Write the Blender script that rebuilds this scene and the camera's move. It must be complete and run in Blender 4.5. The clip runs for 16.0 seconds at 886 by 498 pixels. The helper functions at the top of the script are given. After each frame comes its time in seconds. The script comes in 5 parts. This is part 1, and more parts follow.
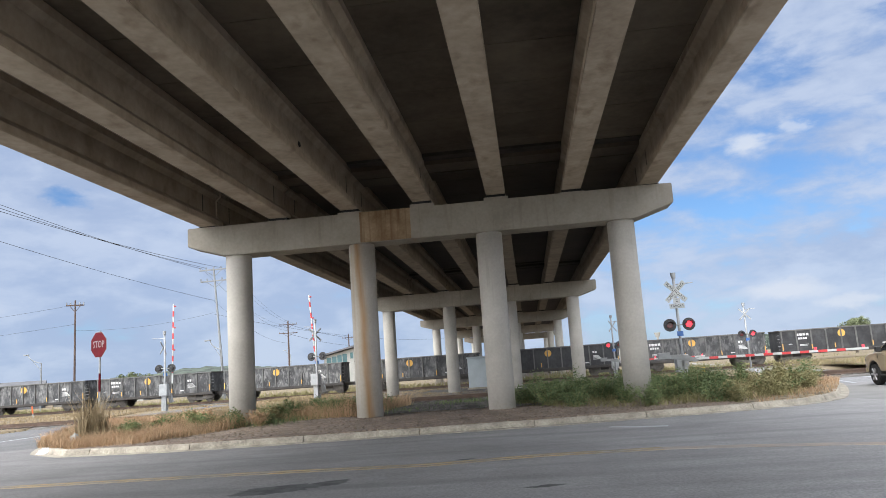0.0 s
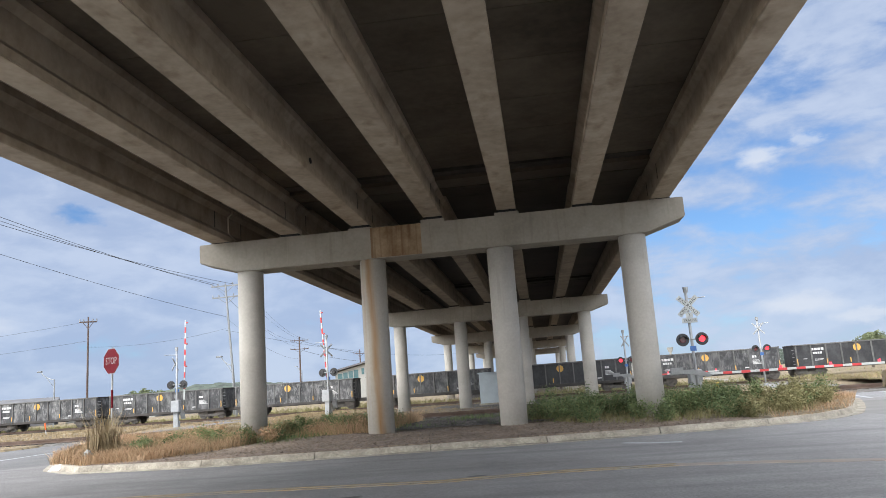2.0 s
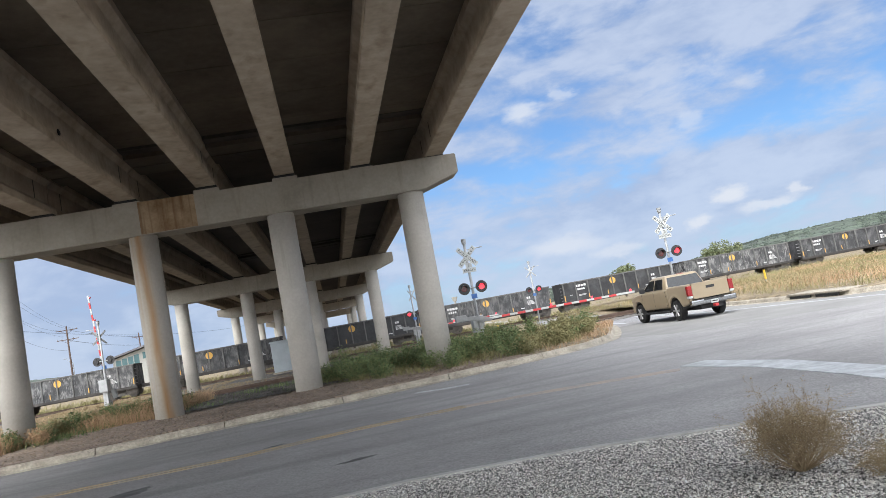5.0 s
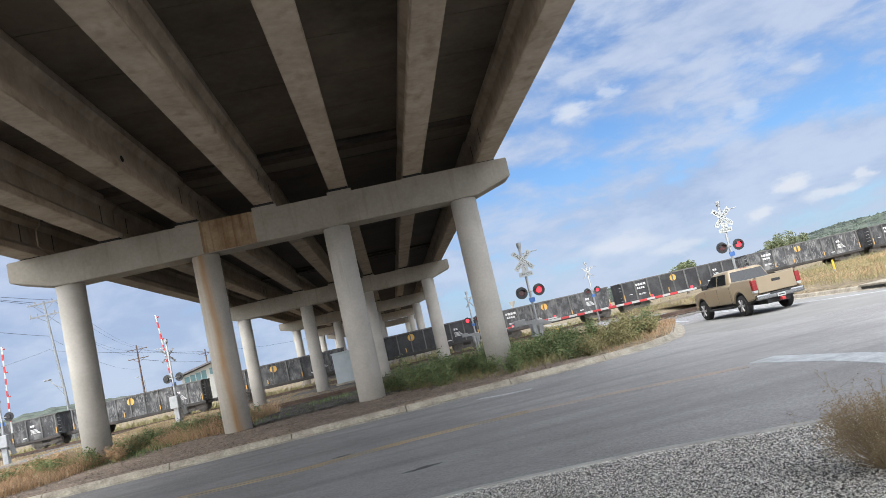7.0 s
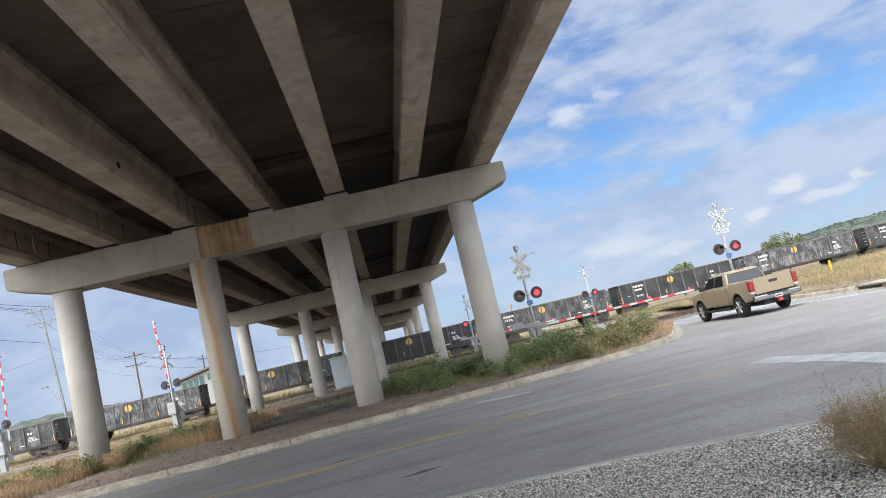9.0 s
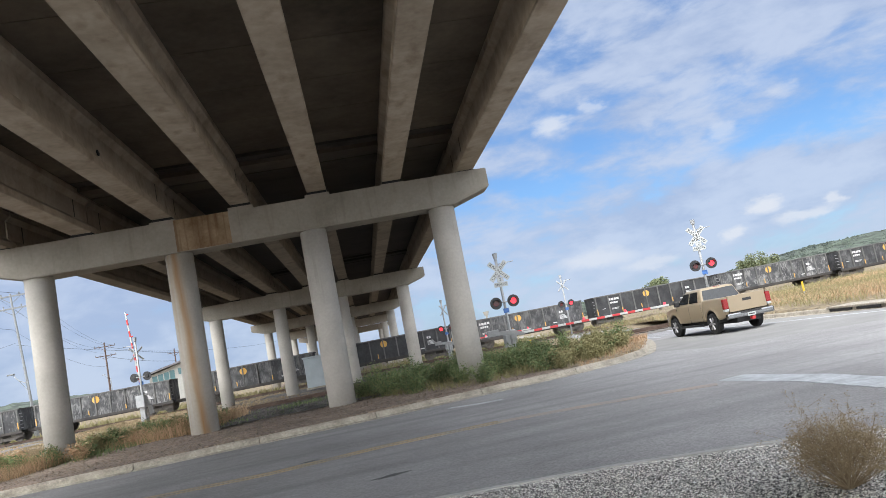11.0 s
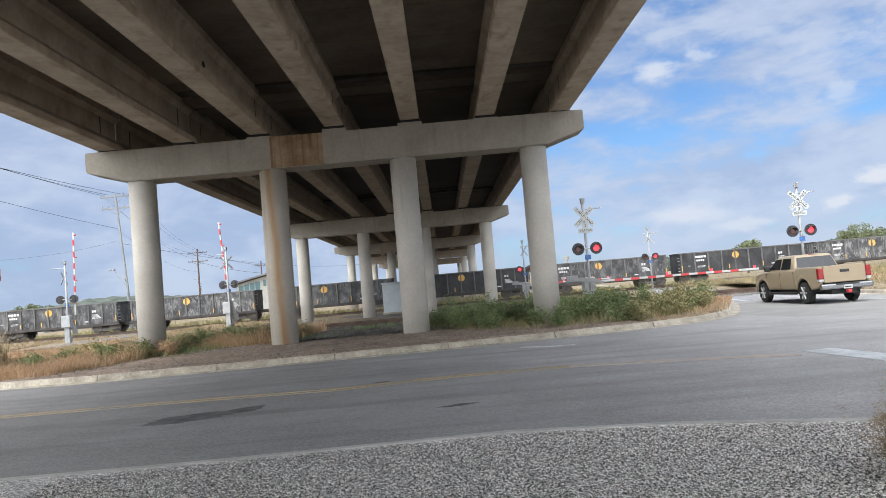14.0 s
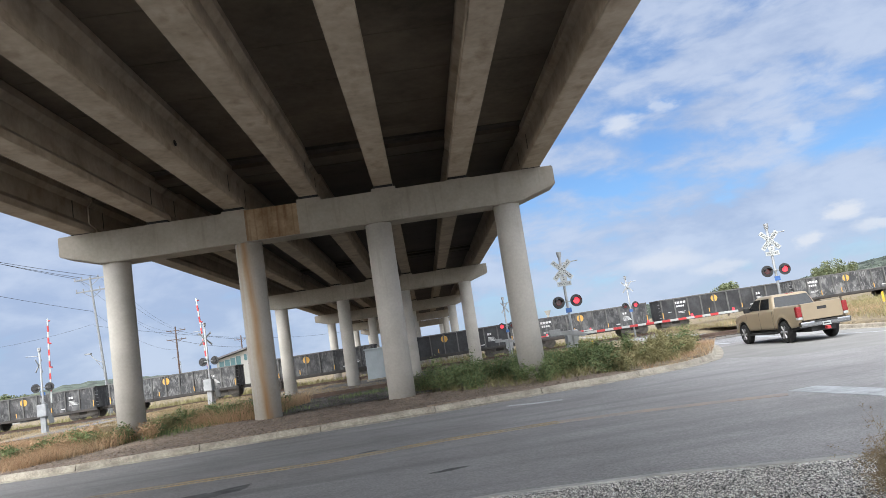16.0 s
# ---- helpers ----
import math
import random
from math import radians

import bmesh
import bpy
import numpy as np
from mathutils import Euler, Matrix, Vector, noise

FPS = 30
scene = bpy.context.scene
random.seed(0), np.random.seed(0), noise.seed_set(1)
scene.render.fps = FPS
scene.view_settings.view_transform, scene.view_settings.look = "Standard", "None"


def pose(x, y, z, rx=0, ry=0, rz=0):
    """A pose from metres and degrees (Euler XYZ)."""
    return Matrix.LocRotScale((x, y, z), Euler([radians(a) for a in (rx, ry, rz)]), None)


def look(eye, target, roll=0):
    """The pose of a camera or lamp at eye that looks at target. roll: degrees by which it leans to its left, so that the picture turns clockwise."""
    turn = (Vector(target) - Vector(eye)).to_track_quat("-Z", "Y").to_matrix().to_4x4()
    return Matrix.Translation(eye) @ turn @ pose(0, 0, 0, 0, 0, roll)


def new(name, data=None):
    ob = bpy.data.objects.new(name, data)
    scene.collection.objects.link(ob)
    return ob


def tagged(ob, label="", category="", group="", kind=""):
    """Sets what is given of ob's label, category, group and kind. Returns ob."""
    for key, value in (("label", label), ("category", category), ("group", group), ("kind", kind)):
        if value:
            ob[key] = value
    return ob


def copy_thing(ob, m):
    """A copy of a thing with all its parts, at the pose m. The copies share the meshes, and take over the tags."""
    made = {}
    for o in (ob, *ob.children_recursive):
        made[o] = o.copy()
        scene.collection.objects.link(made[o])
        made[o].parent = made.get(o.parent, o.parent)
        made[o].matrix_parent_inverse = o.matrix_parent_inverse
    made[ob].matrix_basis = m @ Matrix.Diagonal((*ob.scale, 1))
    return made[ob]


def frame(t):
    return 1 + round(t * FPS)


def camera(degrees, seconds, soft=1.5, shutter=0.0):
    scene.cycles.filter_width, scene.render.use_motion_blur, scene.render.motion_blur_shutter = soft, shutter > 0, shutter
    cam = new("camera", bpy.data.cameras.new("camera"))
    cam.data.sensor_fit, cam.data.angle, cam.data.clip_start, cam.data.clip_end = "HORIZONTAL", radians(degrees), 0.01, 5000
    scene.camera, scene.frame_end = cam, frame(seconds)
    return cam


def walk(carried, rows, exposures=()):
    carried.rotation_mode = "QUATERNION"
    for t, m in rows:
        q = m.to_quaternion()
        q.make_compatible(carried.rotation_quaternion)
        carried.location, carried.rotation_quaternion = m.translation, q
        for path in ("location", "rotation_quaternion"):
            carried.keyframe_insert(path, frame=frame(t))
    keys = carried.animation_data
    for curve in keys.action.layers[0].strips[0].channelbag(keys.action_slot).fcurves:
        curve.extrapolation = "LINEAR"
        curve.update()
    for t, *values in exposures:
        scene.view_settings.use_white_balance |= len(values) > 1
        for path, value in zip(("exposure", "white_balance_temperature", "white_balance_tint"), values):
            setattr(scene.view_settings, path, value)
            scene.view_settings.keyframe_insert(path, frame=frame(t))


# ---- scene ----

# ================= camera =================
cam = camera(61.5, 16.0, soft=0.6)
EYE = (0.0, 0.0, 1.7)
# seconds, the hand's sway (x, y, z), yaw to the left of the bridge's axis, pitch, roll
PATH = [
    (0, 0.000, 0.000, 0.000, 5.91, 9.20, -3.98), (0.5, 0.000, 0.000, 0.000, 8.81, 9.97, -2.24), (1, 0.000, 0.000, 0.000, 9.56, 10.23, -2.86),
    (1.5, 0.000, 0.000, 0.000, 10.24, 10.43, -3.21), (2, 0.000, 0.000, 0.000, 6.67, 10.43, -4.12), (2.5, 0.030, -0.010, 0.004, -4.65, 9.08, -6.17),
    (3, 0.050, -0.015, 0.008, -11.08, 7.31, -8.89), (3.2, 0.050, -0.015, 0.008, -11.82, 6.88, -9.98), (5.3, 0.058, -0.025, 0.004, -8.39, 4.99, -10.83),
    (5.5, 0.057, -0.013, 0.004, -7.37, 4.82, -10.71), (6, 0.043, -0.020, 0.010, -5.56, 5.59, -10.85), (6.5, 0.043, -0.033, 0.015, -5.16, 6.32, -11.99),
    (7, 0.044, -0.033, 0.011, -5.33, 6.74, -13.00), (7.5, 0.048, -0.034, 0.010, -5.55, 6.81, -13.21), (8, 0.038, -0.031, 0.010, -5.80, 6.59, -13.61),
    (8.5, 0.040, -0.036, 0.011, -5.68, 6.79, -13.60), (10.8, 0.035, -0.021, 0.005, -6.60, 7.13, -11.80), (11, 0.035, -0.027, 0.013, -7.26, 6.96, -11.05),
    (11.5, 0.037, -0.032, 0.015, -8.88, 6.61, -9.77), (12, 0.043, -0.042, 0.016, -9.72, 6.64, -10.09), (12.5, 0.043, -0.052, 0.016, -9.90, 6.66, -10.94),
    (13, 0.043, -0.046, 0.014, -9.26, 6.36, -9.52), (13.5, 0.019, -0.030, 0.002, -4.82, 4.68, -6.17), (14, -0.000, 0.000, -0.000, -0.25, 3.03, -4.91),
    (14.5, -0.002, -0.029, -0.001, -0.66, 3.50, -6.16), (15, 0.002, -0.022, 0.002, -1.40, 4.79, -7.18), (15.5, 0.001, -0.035, 0.010, -1.77, 6.56, -7.20),
    (16, 0.014, -0.021, 0.011, -2.40, 7.51, -8.70),
]
walk(cam, [(t, pose(EYE[0] + x, EYE[1] + y, EYE[2] + z, 0, 0, yaw) @ pose(0, 0, 0, 90 + pitch) @ pose(0, 0, 0, 0, 0, roll)) for t, x, y, z, yaw, pitch, roll in PATH],
     exposures=[(0.0, 0.35), (16.0, 0.35)])

# ================= light =================
SUN_EL, SUN_AZ = 44.0, 208.0     # the hazy sun stands behind the camera (azimuth clockwise from +y)
world = bpy.data.worlds.new("sky")
scene.world = world
world.use_nodes = True
wn, wl = world.node_tree.nodes, world.node_tree.links
wn.clear()


def wnode(kind, **vals):
    n = wn.new(kind)
    for k, v in vals.items():
        n.inputs[k].default_value = v
    return n


w_out, w_bg = wn.new("ShaderNodeOutputWorld"), wn.new("ShaderNodeBackground")
sky = wn.new("ShaderNodeTexSky")
sky.sky_type, sky.sun_disc = "NISHITA", False
sky.sun_elevation, sky.sun_rotation = radians(SUN_EL), radians(SUN_AZ)
sky.air_density, sky.dust_density, sky.ozone_density = 1.0, 0.4, 2.5
w_co = wn.new("ShaderNodeTexCoord")
w_sep = wn.new("ShaderNodeSeparateXYZ")
wl.new(w_co.outputs["Generated"], w_sep.inputs[0])
# azimuth and elevation in degrees, ruffled a little, for the banks of cloud
def wmath(kind, a, b=None, c=None):
    n = wn.new("ShaderNodeMath"); n.operation = kind
    for k, v in enumerate((a, b, c)):
        if isinstance(v, (int, float)):
            n.inputs[k].default_value = v
        elif v is not None:
            wl.new(v, n.inputs[k])
    return n.outputs[0]


def wnoise(scale, detail, rough, size, shift, distort=0.0):
    q = wn.new("ShaderNodeMapping"); q.inputs["Scale"].default_value, q.inputs["Location"].default_value = scale, shift
    wl.new(w_co.outputs["Generated"], q.inputs["Vector"])
    n = wnode("ShaderNodeTexNoise", Scale=size, Detail=detail, Roughness=rough, Distortion=distort)
    wl.new(q.outputs[0], n.inputs["Vector"])
    return n


def wsmooth(value, lo, hi, out0=0.0, out1=1.0):
    r = wn.new("ShaderNodeMapRange"); r.interpolation_type = "SMOOTHSTEP"
    for k, v in (("From Min", lo), ("From Max", hi), ("To Min", out0), ("To Max", out1)):
        r.inputs[k].default_value = v
    wl.new(value, r.inputs["Value"])
    return r.outputs[0]


DEG = 180 / math.pi
w_az = wmath("MULTIPLY", wmath("ARCTAN2", w_sep.outputs["X"], w_sep.outputs["Y"]), DEG)
w_el = wmath("MULTIPLY", wmath("ARCSINE", w_sep.outputs["Z"]), DEG)
w_ruf = wn.new("ShaderNodeSeparateColor")
wl.new(wnoise((1, 1, 2.0), 5.0, 0.6, 14.0, (2.0, 7.0, 1.0)).outputs["Color"], w_ruf.inputs[0])
w_pt = wn.new("ShaderNodeCombineXYZ")
wl.new(wmath("MULTIPLY_ADD", w_ruf.outputs[0], 5.0, wmath("SUBTRACT", w_az, 2.5)), w_pt.inputs[0])
wl.new(wmath("MULTIPLY_ADD", w_ruf.outputs[1], 2.4, wmath("SUBTRACT", w_el, 1.2)), w_pt.inputs[1])


def bank(az, el, wide, high, amount, total, inner=0.0):
    """Adds a soft oval of cloud (or of clear sky, when amount is negative)."""
    d = wn.new("ShaderNodeVectorMath"); d.operation = "SUBTRACT"; d.inputs[1].default_value = (az, el, 0)
    wl.new(w_pt.outputs[0], d.inputs[0])
    e = wn.new("ShaderNodeVectorMath"); e.operation = "MULTIPLY"; e.inputs[1].default_value = (1 / wide, 1 / high, 0)
    wl.new(d.outputs[0], e.inputs[0])
    f = wn.new("ShaderNodeVectorMath"); f.operation = "LENGTH"
    wl.new(e.outputs[0], f.inputs[0])
    g = wsmooth(f.outputs["Value"], 1.0, inner, 0.0, amount)
    return g if total is None else wmath("ADD", g, total)


w_n1 = wnoise((3.0, 3.0, 7.5), 9.0, 0.55, 1.5, (4.3, 1.7, 0.9), 0.15)
w_n2 = wnoise((9.0, 9.0, 22.0), 6.0, 0.58, 1.2, (1.1, 5.2, 2.3), 0.2)
w_cov = wmath("MULTIPLY_ADD", w_n2.outputs["Fac"], 0.52, wmath("MULTIPLY", w_n1.outputs["Fac"], 0.48))
w_cov = wmath("ADD", w_cov, wsmooth(w_az, 12.0, -12.0, 0.0, 0.17))          # a closed deck towards -x
for bk in ((37, 9.8, 16, 2.4, -.12), (31, 13.8, 5.5, 1.9, -.08), (19.6, 19.6, 4.5, 2.0, -.13), (16, 10.3, 5.5, 1.5, -.12), (46, 13, 7, 3.5, -.10), (29, 21, 4, 1.3, -.09),
           (-33, 13.6, 3.5, 1.0, -.24), (-18, 11, 2.6, 1.4, -.22), (31, 18, 13, 2.6, .15), (23, 14.0, 5, 2.0, .10), (28, 6.0, 22, 3.2, .16), (40, 16.5, 6, 1.6, .12), (22, 23, 10, 2.5, .08)):
    w_cov = bank(*bk, w_cov)
w_ramp = wsmooth(w_cov, 0.345, 0.575, 0.12, 0.93)
w_haze = wsmooth(w_sep.outputs["Z"], -0.02, 0.20, 0.80, 0.0)
w_max = wmath("MAXIMUM", w_ramp, w_haze)
w_cl = wn.new("ShaderNodeMix"); w_cl.data_type = "RGBA"
w_cl.inputs["A"].default_value, w_cl.inputs["B"].default_value = (3.85, 4.8, 6.8, 1), (5.2, 6.05, 7.75, 1)
wl.new(wsmooth(wmath("MULTIPLY_ADD", w_n2.outputs["Fac"], 0.6, wmath("MULTIPLY", w_n1.outputs["Fac"], 0.4)), 0.40, 0.62), w_cl.inputs["Factor"])
w_tint = wn.new("ShaderNodeVectorMath"); w_tint.operation = "MULTIPLY"; w_tint.inputs[1].default_value = (0.70, 0.99, 1.30)
wl.new(sky.outputs[0], w_tint.inputs[0])
w_fin = wn.new("ShaderNodeMix"); w_fin.data_type = "RGBA"
wl.new(w_max, w_fin.inputs["Factor"]); wl.new(w_tint.outputs[0], w_fin.inputs["A"]); wl.new(w_cl.outputs["Result"], w_fin.inputs["B"])
# small white heaps of cloud
w_puff = None
for pf in ((17.4, 14.3, 2.2, 1.3, .8), (20.6, 15.3, 1.1, .8, .55), (29.5, 10.9, 1.4, .9, .45), (33.6, 12.3, 1.2, .7, .35), (31, 4.9, 1.7, .75, 1.0), (33.3, 3.8, 2.4, .6, .8), (35.2, 4.4, .9, .6, .8),
           (28.1, 3.5, 1.3, .6, .9), (18.0, 3.9, 4.5, 1.0, .7), (22.5, 2.9, 3.0, .7, .6), (-39, 6.0, 3.0, .8, .5)):
    w_puff = bank(*pf, w_puff, 0.25)
w_fin2 = wn.new("ShaderNodeMix"); w_fin2.data_type = "RGBA"; w_fin2.inputs["B"].default_value = (6.9, 7.4, 8.3, 1)
wl.new(wmath("MINIMUM", w_puff, 1.0), w_fin2.inputs["Factor"]); wl.new(w_fin.outputs["Result"], w_fin2.inputs["A"])
# thin cloud glows round the veiled sun
w_dot = wn.new("ShaderNodeVectorMath"); w_dot.operation = "DOT_PRODUCT"
w_dot.inputs[1].default_value = (math.sin(radians(SUN_AZ)) * math.cos(radians(SUN_EL)), math.cos(radians(SUN_AZ)) * math.cos(radians(SUN_EL)), math.sin(radians(SUN_EL)))
wl.new(w_co.outputs["Generated"], w_dot.inputs[0])
w_glow = wn.new("ShaderNodeMapRange"); w_glow.interpolation_type = "SMOOTHSTEP"
w_glow.inputs["From Min"].default_value, w_glow.inputs["From Max"].default_value = 0.0, 1.0
w_glow.inputs["To Min"].default_value, w_glow.inputs["To Max"].default_value = 0.0, 1.0
wl.new(w_dot.outputs["Value"], w_glow.inputs["Value"])
w_veil = wn.new("ShaderNodeVectorMath"); w_veil.operation = "SCALE"; w_veil.inputs[0].default_value = (40.0, 40.0, 39.5)
wl.new(w_glow.outputs[0], w_veil.inputs["Scale"])
w_sc = wn.new("ShaderNodeVectorMath"); w_sc.operation = "ADD"
wl.new(w_fin2.outputs["Result"], w_sc.inputs[0]); wl.new(w_veil.outputs[0], w_sc.inputs[1])
wl.new(w_sc.outputs[0], w_bg.inputs["Color"])
w_bg.inputs["Strength"].default_value = 0.085
wl.new(w_bg.outputs[0], w_out.inputs[0])

sun = new("sun", bpy.data.lights.new("sun", "SUN"))
sun.data.energy, sun.data.angle, sun.data.color = 0.9, radians(24), (1.0, 0.97, 0.92)
_d = Vector((math.sin(radians(SUN_AZ)) * math.cos(radians(SUN_EL)), math.cos(radians(SUN_AZ)) * math.cos(radians(SUN_EL)), math.sin(radians(SUN_EL))))
sun.matrix_world = look(_d * 50, (0, 0, 0))

# ================= materials =================
def mat(name, a, b, rough=0.8, scale=1.0, fine=30.0, bump=0.3, metal=0.0, streak=None, speckle=0.0, per_object=0.0, per_island=0.0, mid=0.5, emit=0.0, coat=0.0, spec=0.5, streak_scale=(2.2, 2.2, 0.14), amp=0.45):
    """Two colours mixed by broad stains and fine grain, in world space; streak: colour of rain streaks that run down."""
    m = bpy.data.materials.new(name)
    m.use_nodes = True
    n, l = m.node_tree.nodes, m.node_tree.links
    bsdf = n["Principled BSDF"]
    geo = n.new("ShaderNodeNewGeometry")
    n1, n2 = n.new("ShaderNodeTexNoise"), n.new("ShaderNodeTexNoise")
    n1.inputs["Scale"].default_value, n1.inputs["Detail"].default_value, n1.inputs["Roughness"].default_value = scale, 5, 0.6
    n2.inputs["Scale"].default_value, n2.inputs["Detail"].default_value = fine, 4
    for q in (n1, n2):
        l.new(geo.outputs["Position"], q.inputs["Vector"])
    add = n.new("ShaderNodeMath"); add.operation = "MULTIPLY_ADD"; add.inputs[1].default_value = 0.45
    l.new(n2.outputs["Fac"], add.inputs[0]); l.new(n1.outputs["Fac"], add.inputs[2])
    rng = n.new("ShaderNodeMapRange")
    rng.inputs["From Min"].default_value, rng.inputs["From Max"].default_value = mid - 0.02, mid + 0.45
    l.new(add.outputs[0], rng.inputs["Value"])
    fac = rng.outputs[0]
    if per_object or per_island:
        src = n.new("ShaderNodeObjectInfo").outputs["Random"] if per_object else geo.outputs["Random Per Island"]
        j = n.new("ShaderNodeMath"); j.operation = "MULTIPLY_ADD"; j.inputs[1].default_value = per_object or per_island
        l.new(src, j.inputs[0]); l.new(fac, j.inputs[2])
        k = n.new("ShaderNodeMath"); k.operation = "SUBTRACT"; k.inputs[1].default_value = (per_object or per_island) / 2; k.use_clamp = True
        l.new(j.outputs[0], k.inputs[0])
        fac = k.outputs[0]
    mix = n.new("ShaderNodeMix"); mix.data_type = "RGBA"
    mix.inputs["A"].default_value, mix.inputs["B"].default_value = (*a, 1), (*b, 1)
    l.new(fac, mix.inputs["Factor"])
    col = mix.outputs["Result"]
    if speckle:
        v = n.new("ShaderNodeTexVoronoi"); v.inputs["Scale"].default_value = speckle
        l.new(geo.outputs["Position"], v.inputs["Vector"])
        hs = n.new("ShaderNodeSeparateColor"); l.new(v.outputs["Color"], hs.inputs[0])
        mr = n.new("ShaderNodeMapRange"); mr.inputs["To Min"].default_value, mr.inputs["To Max"].default_value = 1 - amp, 1 + amp
        l.new(hs.outputs[0], mr.inputs["Value"])
        mm = n.new("ShaderNodeVectorMath"); mm.operation = "SCALE"
        l.new(col, mm.inputs[0]); l.new(mr.outputs[0], mm.inputs["Scale"])
        col = mm.outputs[0]
    if streak:
        mp = n.new("ShaderNodeMapping"); mp.inputs["Scale"].default_value = streak_scale
        l.new(geo.outputs["Position"], mp.inputs["Vector"])
        n3 = n.new("ShaderNodeTexNoise"); n3.inputs["Scale"].default_value, n3.inputs["Detail"].default_value = 2.4, 6
        l.new(mp.outputs[0], n3.inputs["Vector"])
        r3 = n.new("ShaderNodeMapRange"); r3.inputs["From Min"].default_value, r3.inputs["From Max"].default_value = streak[3], streak[3] + 0.16
        r3.inputs["To Max"].default_value = streak[4]
        l.new(n3.outputs["Fac"], r3.inputs["Value"])
        f3 = r3.outputs[0]
        if per_object:
            oi = n.new("ShaderNodeObjectInfo")
            ml = n.new("ShaderNodeMath"); ml.operation = "MULTIPLY"
            l.new(oi.outputs["Random"], ml.inputs[0]); l.new(f3, ml.inputs[1]); f3 = ml.outputs[0]
        m3 = n.new("ShaderNodeMix"); m3.data_type = "RGBA"; m3.inputs["B"].default_value = (*streak[:3], 1)
        l.new(f3, m3.inputs["Factor"]); l.new(col, m3.inputs["A"])
        col = m3.outputs["Result"]
    l.new(col, bsdf.inputs["Base Color"])
    rr = n.new("ShaderNodeMapRange"); rr.inputs["To Min"].default_value, rr.inputs["To Max"].default_value = max(rough - 0.1, 0.02), min(rough + 0.1, 1)
    l.new(n2.outputs["Fac"], rr.inputs["Value"]); l.new(rr.outputs[0], bsdf.inputs["Roughness"])
    bsdf.inputs["Metallic"].default_value = metal
    bsdf.inputs["Specular IOR Level"].default_value = spec
    bsdf.inputs["Coat Weight"].default_value = coat
    if bump:
        bp = n.new("ShaderNodeBump"); bp.inputs["Strength"].default_value, bp.inputs["Distance"].default_value = bump, 0.02
        l.new(n2.outputs["Fac"], bp.inputs["Height"]); l.new(bp.outputs[0], bsdf.inputs["Normal"])
    if emit:
        bsdf.inputs["Emission Color"].default_value, bsdf.inputs["Emission Strength"].default_value = (*b, 1), emit
    return m


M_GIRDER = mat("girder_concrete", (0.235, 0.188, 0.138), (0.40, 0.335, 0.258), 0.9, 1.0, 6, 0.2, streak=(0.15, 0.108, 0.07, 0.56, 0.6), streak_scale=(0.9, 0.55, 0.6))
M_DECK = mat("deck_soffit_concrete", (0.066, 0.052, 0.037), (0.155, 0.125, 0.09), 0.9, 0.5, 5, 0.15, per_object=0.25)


def span_shade(m, most):
    """Paints the far spans' shade into the base colour, in drifting patches."""
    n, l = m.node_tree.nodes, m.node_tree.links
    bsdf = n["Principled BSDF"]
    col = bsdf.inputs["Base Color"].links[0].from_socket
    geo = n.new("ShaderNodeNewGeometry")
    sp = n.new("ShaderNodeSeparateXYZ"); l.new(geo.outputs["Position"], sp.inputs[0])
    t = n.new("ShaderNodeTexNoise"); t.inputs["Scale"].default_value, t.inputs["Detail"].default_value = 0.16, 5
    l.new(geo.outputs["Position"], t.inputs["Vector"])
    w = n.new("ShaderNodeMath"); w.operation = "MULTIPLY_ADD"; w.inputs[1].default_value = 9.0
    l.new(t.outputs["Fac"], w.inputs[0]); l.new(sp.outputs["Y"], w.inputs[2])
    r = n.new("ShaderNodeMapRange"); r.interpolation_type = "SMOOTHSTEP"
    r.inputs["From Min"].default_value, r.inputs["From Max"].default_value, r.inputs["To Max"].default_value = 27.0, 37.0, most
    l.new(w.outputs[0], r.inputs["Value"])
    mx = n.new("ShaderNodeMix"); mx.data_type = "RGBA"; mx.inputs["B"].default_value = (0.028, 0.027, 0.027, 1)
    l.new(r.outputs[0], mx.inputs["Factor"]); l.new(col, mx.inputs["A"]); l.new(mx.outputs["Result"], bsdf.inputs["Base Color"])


span_shade(M_GIRDER, 0.38)
span_shade(M_DECK, 0.72)
# near-black concrete of the slab steps and the strips on the webs
M_DECKEND = mat("dark_end_concrete", (0.035, 0.030, 0.026), (0.10, 0.087, 0.072), 0.9, 0.9, 6, 0.15, mid=0.55)
M_BENT = mat("pier_concrete", (0.38, 0.355, 0.31), (0.51, 0.48, 0.43), 0.88, 0.7, 12, 0.12, streak=(0.33, 0.30, 0.25, 0.62, 0.55))
# caps: the columns' concrete darkened, the deck's shade put into the colour
M_CAP = mat("shaded_cap_concrete", (0.225, 0.203, 0.168), (0.325, 0.296, 0.252), 0.9, 0.8, 10, 0.15, streak=(0.18, 0.158, 0.126, 0.58, 0.5))
M_RUST = mat("rust_stain", (0.17, 0.105, 0.05), (0.30, 0.22, 0.14), 0.9, 2.0, 12, 0.1, streak=(0.12, 0.06, 0.022, 0.50, 0.85), streak_scale=(3.0, 3.0, 0.10))
M_COLRUST = mat("stained_pier_concrete", (0.38, 0.35, 0.30), (0.51, 0.475, 0.42), 0.88, 0.7, 12, 0.12, streak=(0.40, 0.30, 0.19, 0.52, 0.5), streak_scale=(1.5, 1.5, 0.04))


